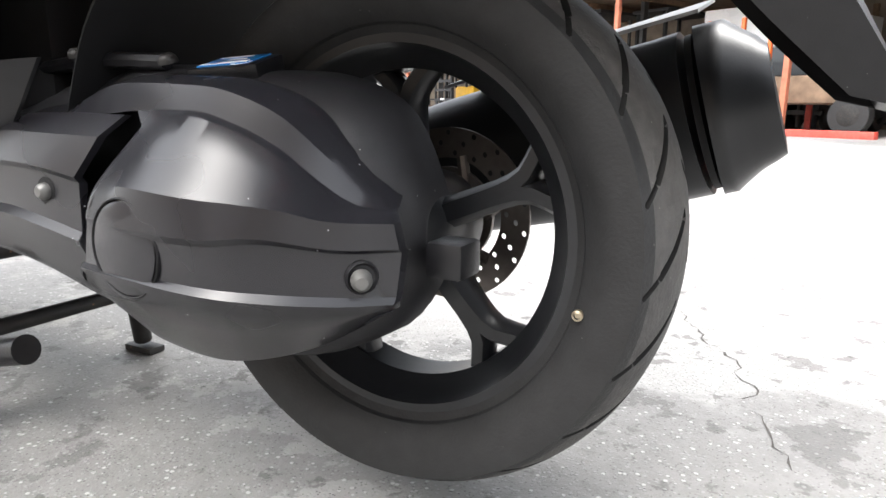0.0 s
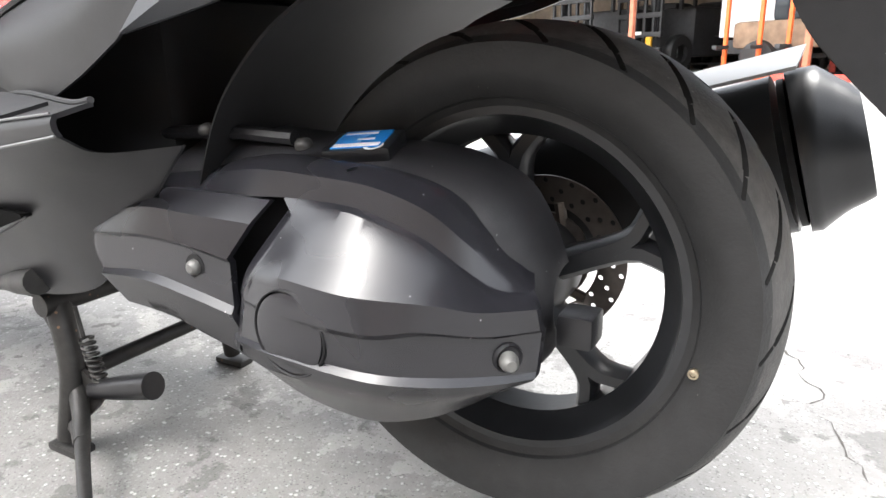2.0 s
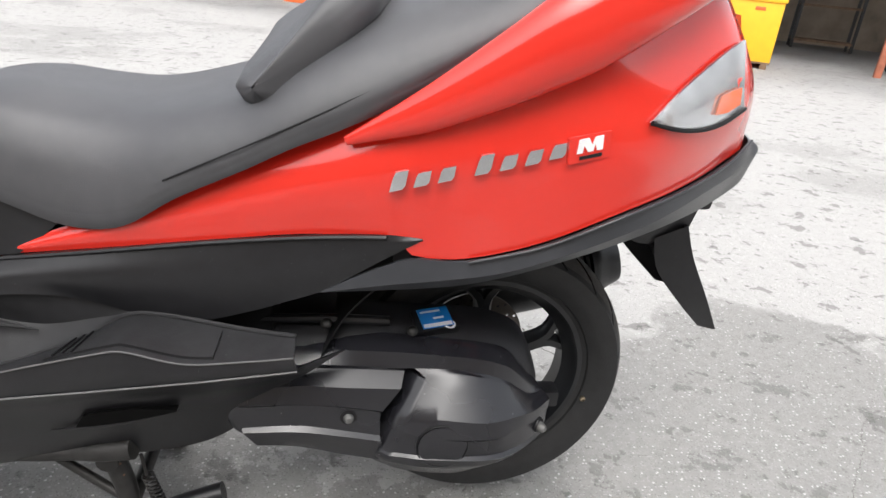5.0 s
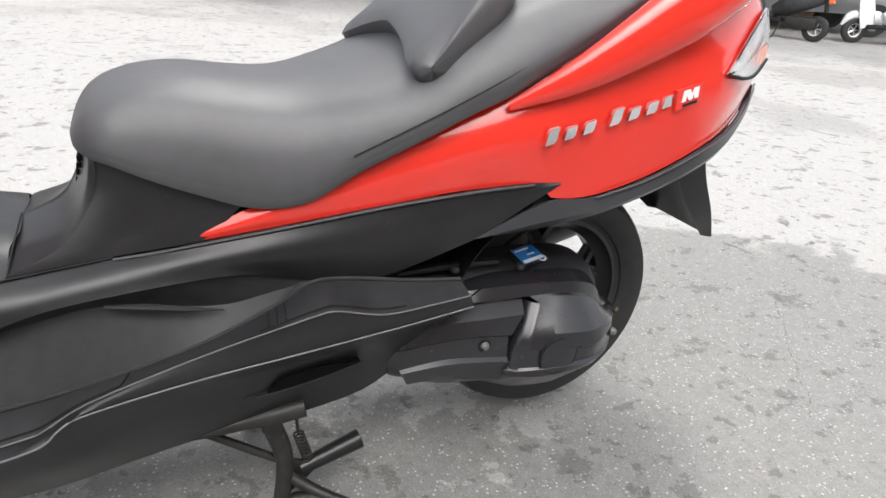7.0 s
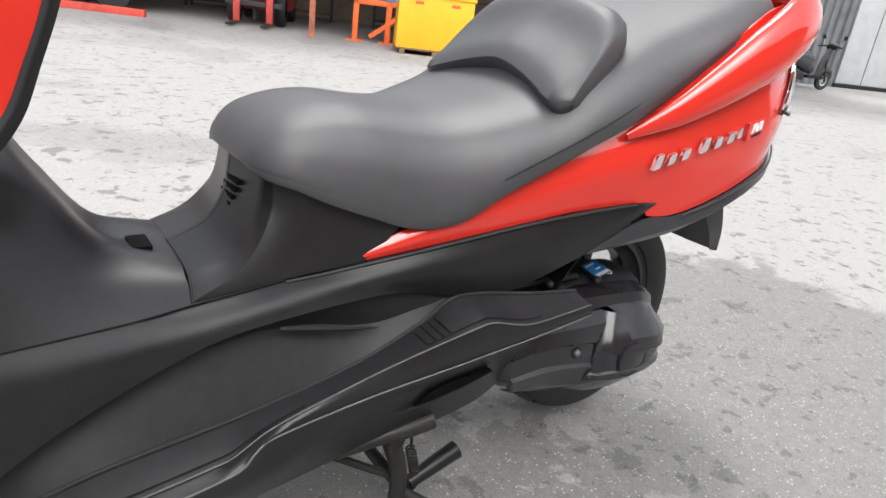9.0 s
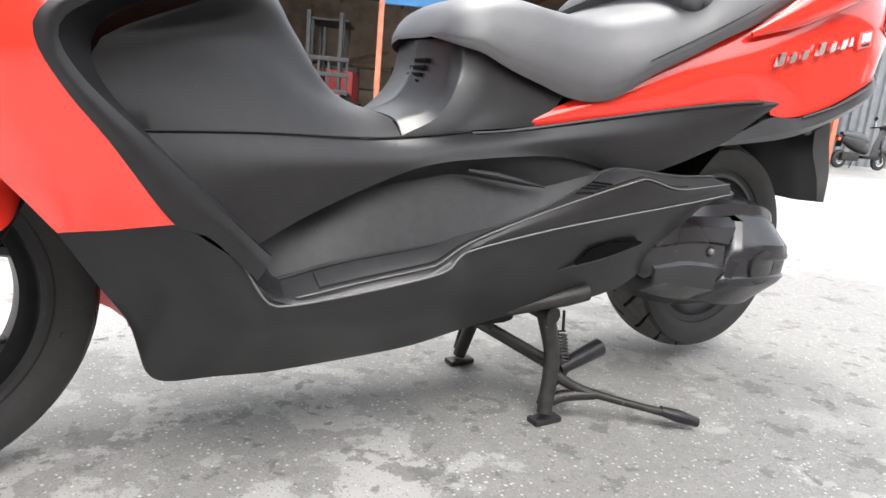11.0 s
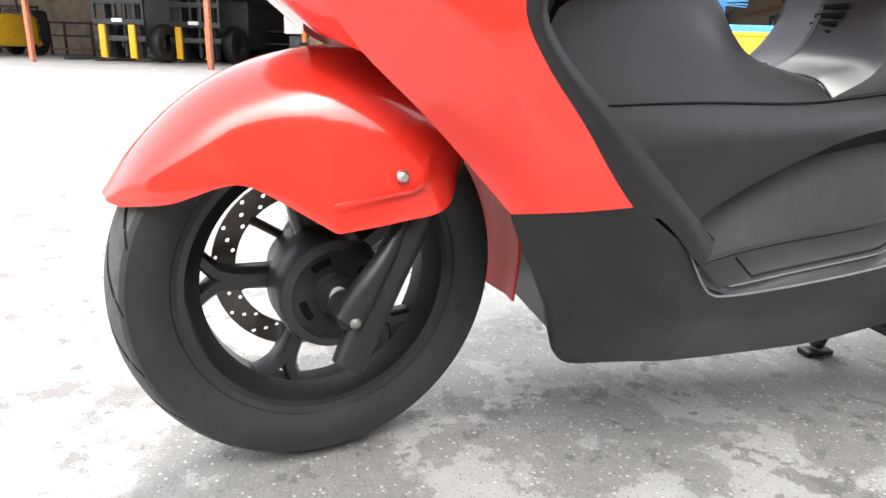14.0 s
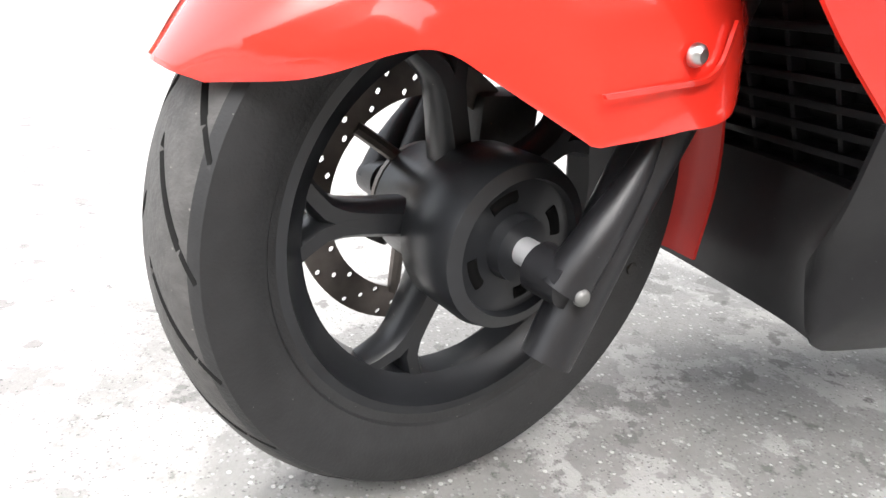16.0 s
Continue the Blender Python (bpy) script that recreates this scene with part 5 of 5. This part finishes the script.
def forklift(place, body, forks, label, k=1.0):
    """A forklift seen from its forks."""
    r = root("forklift", SHED @ Vector((*place, 0)), label, "forklift", "forklifts in the shed")
    m = SHED @ Matrix.Translation((*place, 0)) @ Matrix.Diagonal((k, k, k, 1))

    def p(nm, bm, mt, lb=""):
        return part(nm, bm, mt, r, lb)

    p("body", block((-0.55, 0.9, 0.25), (0.55, 2.6, 1.15), 0.1, None, m), body)
    p("counterweight", block((-0.55, 2.3, 0.3), (0.55, 2.9, 1.3), 0.12, None, m), MACHDARK)
    for x in (-0.5, 0.38):
        for y in (0.3, 2.2):
            t = p("wheel", lathe([(0.16, -0.1), (0.3, -0.1), (0.33, -0.06), (0.33, 0.06), (0.3, 0.1), (0.16, 0.1)], 28, None, m @ Matrix.Translation((x + 0.06, y + 0.3, 0.33)) @ Matrix.Rotation(radians(90), 4, "Z")), RUBBER)
    for x in (-0.36, 0.28):
        p("mast_rail", block((x, 0.1, 0.08), (x + 0.08, 0.22, 2.2), 0.01, None, m), MACHDARK)
        p("overhead_post", block((x, 0.75, 1.1), (x + 0.06, 0.82, 2.1), 0.01, None, m), MACHDARK)
        p("overhead_post", block((x, 2.0, 1.1), (x + 0.06, 2.07, 2.1), 0.01, None, m), MACHDARK)
    p("overhead_guard", block((-0.42, 0.7, 2.08), (0.42, 2.15, 2.14), 0.02, None, m), MACHDARK)
    for z in (0.35, 0.62, 0.95, 1.25):
        p("carriage_bar", block((-0.52, 0.0, z), (0.52, 0.08, z + 0.09), 0.01, None, m), MACHDARK)
    for x in (-0.52, -0.3, -0.1, 0.1, 0.3, 0.46):
        p("backrest_bar", block((x, 0.02, 0.6), (x + 0.045, 0.07, 1.3), 0.006, None, m), MACHDARK)
    p("lift_cylinder", tube([m @ Vector((0, 0.17, 0.1)), m @ Vector((0, 0.17, 1.9))], 0.05, 2, 12), DULL)
    for x in (-0.36, 0.24):
        f = p("fork", block((x, -0.06, 0.05), (x + 0.12, -0.01, 0.62), 0.01, None, m), forks, "painted fork shank")
        o = part("fork_blade", block((x + 0.01, -0.9, 0.04), (x + 0.11, -0.02, 0.075), 0.008, None, m), DULL)
        o.parent = f
    p("plate", block((-0.1, -0.03, 0.66), (0.1, 0.0, 0.72), 0.004, None, m), WHITE)


forklift((-1.45, 0.95), MACHRED, FORKRED, "dark red forklift with raised red forks")
forklift((-10.8, 2.86), MACHDARK, FORKYEL, "large black forklift with yellow forks", 1.45)
forklift((-12.2, 1.78), MACHDARK, FORKYEL, "large black forklift with yellow forks", 1.45)
forklift((-5.6, 2.2), MACHDARK, FORKRED, "dark forklift deep in the shed")
forklift((-17.5, 1.6), FORKYEL, MACHDARK, "yellow forklift parked in the shed")

# yellow crate on a pallet
cm = SHED @ Matrix.Translation((1.75, -0.75, 0))
crate = root("yellow_crate", SHED @ Vector((1.75, -0.75, 0.1)), "bright yellow plastic crate with hand holes on a pallet", "crate")
bm = bmesh.new()
for lo, hi in (((-0.62, -0.4, 0.1), (0.62, -0.36, 0.98)), ((-0.62, 0.36, 0.1), (0.62, 0.4, 0.98)), ((-0.62, -0.36, 0.1), (-0.58, 0.36, 0.98)), ((0.58, -0.36, 0.1), (0.62, 0.36, 0.98)), ((-0.58, -0.36, 0.1), (0.58, 0.36, 0.14))):
    block(lo, hi, 0.01, bm, cm)
part("bin", bm, CRATE, crate)
part("crate_rim", block((-0.64, -0.42, 0.92), (0.64, -0.40, 0.98), 0.006, None, cm), CRATE, crate)
for x in (-0.36, 0.24):
    part("hand_hole", block((x, -0.408, 0.80), (x + 0.14, -0.40, 0.85), 0.004, None, cm), ORANGE, crate)
pal = root("pallet", SHED @ Vector((1.75, -0.75, 0)), "grey timber pallet under the yellow crate", "pallet")
for x in (-0.55, 0.0, 0.5):
    part("runner", block((x, -0.4, 0), (x + 0.09, 0.4, 0.075), 0.004, None, cm), WOOD, pal)
for y in (-0.4, -0.2, 0.0, 0.2, 0.3):
    part("deck_board", block((-0.62, y, 0.078), (0.62, y + 0.1, 0.098), 0.003, None, cm), WOOD, pal)

# blue hay machine on an orange stand
hm = SHED @ Matrix.Translation((0.85, 0.65, 0))
hay = root("blue_farm_machine", SHED @ Vector((0.85, 0.65, 0)), "light blue farm machine with wire tines on an orange stand", "farm machine")
part("body", block((-0.55, -0.3, 0.75), (1.6, 0.5, 1.15), 0.05, None, hm), MACHBLUE, hay)
part("gear_housing", lathe([(0, -0.3), (0.22, -0.28), (0.26, -0.1), (0.26, 0.2), (0, 0.25)], 28, None, hm @ Matrix.Translation((0.2, -0.1, 1.25))), MACHBLUE, hay)
part("mast", block((0.55, 0.0, 1.1), (0.77, 0.16, 2.9), 0.02, None, hm), MACHBLUE, hay)
part("boom", block((-1.2, 0.0, 2.4), (0.6, 0.14, 2.6), 0.02, None, hm), MACHBLUE, hay)
rnd = random.Random(4)
for k in range(22):
    a = rnd.uniform(-0.5, 3.6)
    part("tine", tube([hm @ Vector((0.35, -0.15, 1.5)), hm @ Vector((0.35 + 0.75 * math.cos(a), -0.25, 1.5 + 0.28 * math.sin(a)))], 0.008, 2, 6), MACHBLUE, hay)
for x in (-0.45, 0.15, 1.2):
    leg = part("stand_leg", block((x, -0.28, 0), (x + 0.1, -0.18, 0.78), 0.008, None, hm), ORANGE, hay, "orange steel leg")
    o = part("stand_foot", block((x - 0.1, -0.36, 0), (x + 0.2, -0.1, 0.03), 0.005, None, hm), ORANGE)
    o.parent = leg
part("stand_rail", block((-0.45, -0.28, 0.65), (1.3, -0.18, 0.75), 0.008, None, hm), ORANGE, hay)
part("stand_brace", block((-0.42, -0.05, -0.04), (0.42, 0.05, 0.04), 0.005, None, hm @ Matrix.Translation((0.2, -0.24, 0.35)) @ Matrix.Rotation(radians(-38), 4, "Y")), ORANGE, hay)

def small_scooter(place, turn, paint, label):
    """A parked scooter: two wheels, body, leg shield, seat and bars."""
    m = Matrix.Translation((*place, 0)) @ Matrix.Rotation(radians(turn), 4, "Z")
    r = root("parked_scooter", (*place, 0), label, "scooter", "scooters parked by the shed")

    def p(nm, bm, mt, lb=""):
        return part(nm, bm, mt, r, lb)

    for x in (-0.6, 0.6):
        w = p("wheel", lathe([(0.10, -0.03), (0.115, -0.035), (0.115, 0.035), (0.10, 0.03), (0.10, -0.03)], 24, None, m @ Matrix.Translation((x, 0, 0.21))), STEEL)
        o = part("tyre", lathe([(0.115, -0.04), (0.17, -0.048), (0.205, -0.03), (0.21, 0), (0.205, 0.03), (0.17, 0.048), (0.115, 0.04)], 28, None, m @ Matrix.Translation((x, 0, 0.21))), RUBBER)
        o.parent = w
        for k in range(5):
            a = 2 * math.pi * k / 5
            o = part("spoke", tube([m @ Vector((x, 0, 0.21)), m @ Vector((x + 0.11 * math.cos(a), 0, 0.21 + 0.11 * math.sin(a)))], 0.012, 2, 6), STEEL)
            o.parent = w
    p("rear_body", tube([m @ Vector(q) for q in ((-0.15, 0, 0.42), (0.1, 0, 0.55), (0.4, 0, 0.64), (0.68, 0, 0.70), (0.78, 0, 0.72))], [0.10, 0.17, 0.17, 0.11, 0.03], 20, 16, 0.8), paint)
    p("floor", block((-0.45, -0.15, 0.25), (0.05, 0.15, 0.32), 0.03, None, m), CORE)
    p("engine", block((0.1, -0.13, 0.18), (0.62, 0.10, 0.38), 0.05, None, m), DULL)
    p("leg_shield", tube([m @ Vector(q) for q in ((-0.40, 0, 0.28), (-0.46, 0, 0.5), (-0.54, 0, 0.75), (-0.60, 0, 0.92))], [0.16, 0.2, 0.18, 0.1], 14, 16, 0.25), paint)
    p("mudguard", tube([m @ Vector(q) for q in ((-0.84, 0, 0.28), (-0.74, 0, 0.43), (-0.58, 0, 0.47), (-0.44, 0, 0.38))], [0.02, 0.07, 0.08, 0.04], 14, 12, 1.0), paint)
    p("fork", tube([m @ Vector((-0.6, 0.07, 0.21)), m @ Vector((-0.5, 0.04, 0.7))], 0.025, 2, 10), DULL)
    p("seat", tube([m @ Vector(q) for q in ((-0.12, 0, 0.66), (0.1, 0, 0.72), (0.4, 0, 0.76), (0.66, 0, 0.78))], [0.07, 0.11, 0.12, 0.05], 14, 14, 1.1), VINYL)
    p("handlebar_cover", tube([m @ Vector(q) for q in ((-0.62, -0.14, 0.98), (-0.64, 0, 1.0), (-0.62, 0.14, 0.98))], [0.05, 0.09, 0.05], 10, 12), paint)
    p("handlebar", tube([m @ Vector(q) for q in ((-0.52, -0.33, 0.98), (-0.58, -0.15, 1.0), (-0.58, 0.15, 1.0), (-0.52, 0.33, 0.98))], 0.016, 14, 8), CORE)
    for y in (-0.24, 0.24):
        mi = p("mirror", tube([m @ Vector((-0.58, y, 1.0)), m @ Vector((-0.60, y * 1.2, 1.16))], 0.006, 2, 6), STEEL)
        o = part("mirror_glass", lathe([(0, -0.012), (0.055, -0.008), (0.055, 0.008), (0, 0.012)], 16, None, m @ Matrix.Translation((-0.60, y * 1.2, 1.2)) @ Matrix.Rotation(radians(90), 4, "Z")), STEEL)
        o.parent = mi
    p("tail_lamp", block((0.70, -0.06, 0.62), (0.78, 0.06, 0.70), 0.015, None, m), AMBER)
    p("rear_mudflap", block((0.72, -0.08, 0.34), (0.745, 0.08, 0.62), 0.006, None, m @ Matrix.Translation((0.05, 0, 0)) @ Matrix.Rotation(radians(-12), 4, "Y")), CORE)
    p("side_stand", tube([m @ Vector((0.05, -0.1, 0.25)), m @ Vector((0.0, -0.22, 0.0))], 0.012, 2, 8), DULL)


small_scooter((11.342, 6.736), -28, WHITEPAINT, "white parked scooter with a dark seat")
small_scooter((9.528, 7.503), -70, MACHDARK, "dark parked scooter with an orange lamp")
small_scooter((8.517, 8.085), -75, MACHDARK, "black parked scooter beside the shed")
small_scooter((14.936, 7.102), 165, MACHDARK, "black parked scooter before the corrugated wall")

# silver car in the shed's mouth
car_m = Matrix.Translation((11.698, 9.143, 0)) @ Matrix.Rotation(radians(-25), 4, "Z")
car = root("silver_car", (11.698, 9.143, 0), "silver hatchback parked behind the scooters", "car")
rows = []
for y, dz in ((-0.80, -0.55), (-0.86, -0.3), (-0.82, 0.0), (-0.4, 0.03), (0.4, 0.03), (0.82, 0.0), (0.86, -0.3), (0.80, -0.55)):
    rows.append([tuple(car_m @ Vector((x, y, max(0.22, z + (dz if -1.98 < x < 1.93 else dz * 0.3))))) for x, z in ((-2.0, 0.5), (-1.9, 0.72), (-1.0, 0.88), (0.0, 0.94), (1.2, 0.94), (1.8, 0.86), (1.95, 0.5))])
part("body", skin(rows, 40, 3, False, 0.02, inward=(0, 0, -0.2)), CARPAINT, car)
rows = []
for y, s in ((-0.78, 0), (-0.62, 1), (0.62, 1), (0.78, 0)):
    rows.append([tuple(car_m @ Vector(q)) for q in ((-1.0, y, 0.9), (-0.35, y, 0.9 + 0.48 * s), (0.3, y, 0.9 + 0.56 * s), (1.1, y, 0.9 + 0.50 * s), (1.65, y, 0.9))])
part("cabin", skin(rows, 30, 3, False, 0.02, inward=(0, 0, -0.2)), DARKGLASS, car)
part("roof", block((-0.3, -0.6, 1.43), (1.1, 0.6, 1.49), 0.03, None, car_m), CARPAINT, car)
for x in (-1.25, 1.25):
    for y in (-0.80, 0.80):
        w = part("wheel", lathe([(0, -0.07), (0.2, -0.09), (0.21, -0.1), (0.3, -0.1), (0.31, 0), (0.3, 0.1), (0.2, 0.1), (0, 0.07)], 28, None, car_m @ Matrix.Translation((x, y, 0.31))), RUBBER, car)
        o = part("hubcap", lathe([(0, -0.105), (0.17, -0.105), (0.19, -0.09)] if y < 0 else [(0, 0.105), (0.17, 0.105), (0.19, 0.09)], 24, None, car_m @ Matrix.Translation((x, y, 0.31))), STEEL)
        o.parent = w

# corrugated wall and sheet-steel store at the end of the yard
wm = Matrix.Translation((15.708, 8.667, 0)) @ Matrix.Rotation(radians(-22), 4, "Z")
bm = bmesh.new()
prev = None
for k in range(120):
    x, d = k * 0.02, 0.03 * math.copysign(min(1, abs(math.sin(k * 0.5)) * 2), math.sin(k * 0.5))
    cur = (bm.verts.new(wm @ Vector((x, d, 0))), bm.verts.new(wm @ Vector((x, d, 3.2))), bm.verts.new(wm @ Vector((x, d + 0.01, 0))), bm.verts.new(wm @ Vector((x, d + 0.01, 3.2))))
    if prev:
        bm.faces.new((prev[0], cur[0], cur[1], prev[1]))
        bm.faces.new((prev[2], prev[3], cur[3], cur[2]))
    prev = cur
setting("wall_east", bm, CORRUGATED, "dark corrugated sheet wall", "wall")
sm = Matrix.Translation((17.975, 7.758, 0)) @ Matrix.Rotation(radians(-17), 4, "Z")
store = root("steel_store", (17.975, 7.758, 0), "pale grey sheet-steel store with a door seam", "shed")
part("wall", block((0.0, 0.0, 0.1), (6.0, 3.0, 3.0), 0.03, None, sm), SHEETGREY, store)
for x in (0.9, 1.9, 2.9, 3.9):
    part("seam", block((x, -0.012, 0.12), (x + 0.02, -0.002, 2.95), 0, None, sm), CORRUGATED, store)
part("sill", block((-0.05, -0.04, 0.0), (6.0, 0.0, 0.1), 0.01, None, sm), CORE, store)

# white truck seen between the mudguard and the shed, and a trailer with a jack
tm = SHED @ Matrix.Translation((-6.9, 2.2, 0))
truck = root("white_truck", SHED @ Vector((-6.9, 2.2, 0)), "white box truck standing in the shed", "truck")
part("box", block((-1.0, 0, 0.8), (1.0, 4.0, 2.6), 0.03, None, tm), WHITEPAINT, truck)
part("chassis", block((-0.9, 0.05, 0.45), (0.9, 4.0, 0.75), 0.02, None, tm), MACHDARK, truck)
for x in (-0.85, 0.6):
    part("wheel", lathe([(0.2, -0.12), (0.38, -0.12), (0.4, 0), (0.38, 0.12), (0.2, 0.12)], 24, None, tm @ Matrix.Translation((x + 0.1, 1.0, 0.4)) @ Matrix.Rotation(radians(90), 4, "Z")), RUBBER, truck)
lm = SHED @ Matrix.Translation((-4.6, -0.4, 0))
lift = root("grey_pickup", SHED @ Vector((-5.2, 1.0, 0)), "dark rusty pickup truck on red ramps inside the shed", "pickup")
part("body", block((-1.9, 1.0, 0.55), (1.2, 2.6, 1.05), 0.1, None, lm), ROOFING, lift)
part("cab", block((-1.2, 1.1, 1.0), (0.4, 2.5, 1.6), 0.15, None, lm), DARKGLASS, lift)
for x in (-1.3, 0.8):
    part("wheel", lathe([(0, -0.1), (0.2, -0.11), (0.33, -0.1), (0.35, 0), (0.33, 0.1), (0, 0.1)], 24, None, lm @ Matrix.Translation((x, 1.0, 0.36))), RUBBER, lift)
    part("hubcap", lathe([(0, -0.115), (0.16, -0.115), (0.2, -0.105)], 24, None, lm @ Matrix.Translation((x, 1.0, 0.36))), DULL, lift)
ramp = root("red_ramp", SHED @ Vector((-3.4, 0.4, 0)), "low red steel ramp on the shed floor", "ramp")
part("rail", block((-0.6, 0.3, 0), (1.5, 0.45, 0.12), 0.01, None, lm), FORKRED, ramp)

for s in (-6.45, -5.75, -5.2):
    jack = root("steel_jack", SHED @ Vector((s, 0.35, 0)), "orange-red steel jack stand on the shed floor", "jack stand", "jack stands in the shed")
    jm = SHED @ Matrix.Translation((s, 0.35, 0))
    part("base", block((-0.28, -0.2, 0), (0.28, 0.2, 0.07), 0.01, None, jm), ORANGE, jack)
    part("column", block((-0.035, -0.035, 0.07), (0.035, 0.035, 2.1), 0.01, None, jm), ORANGE, jack)
    part("arm", block((-0.05, -0.35, 0.55), (0.05, 0.05, 0.62), 0.008, None, jm), MACHDARK, jack)

# low dark clutter in the shed
rnd = random.Random(11)
for s in np.arange(-26, 9, 2.3):
    w, h = rnd.uniform(0.5, 1.0), rnd.uniform(0.6, 1.7)
    place = SHED @ Vector((s, 5.4, 0))
    shelf = root("machine_crate", place, "dark steel stillage standing against the shed wall", "stillage", "stillages along the wall")
    mm = SHED @ Matrix.Translation((s, 5.4, 0))
    for x in (-w, w):
        for y in (-0.3, 0.3):
            part("upright", block((x - 0.03, y - 0.03, 0), (x + 0.03, y + 0.03, h), 0.004, None, mm), MACHDARK, shelf)
    for z in (0.15, h * 0.55, h - 0.08):
        part("shelf", block((-w, -0.33, z), (w, 0.33, z + 0.05), 0.004, None, mm), rnd.choice((MACHDARK, WOOD, DULL)), shelf)

# building on the near side of the yard, behind the camera
setting("wall_south", block((-16, -7.4, 0), (12, -7.0, 4.2), 0.02), BACKWALL, "plain grey wall on the near side of the yard", "wall")
setting("roof_south", block((-16.5, -12.0, 4.2), (12.5, -6.3, 4.5), 0.02), ROOFING, "dark roof edge of the near building", "roof")
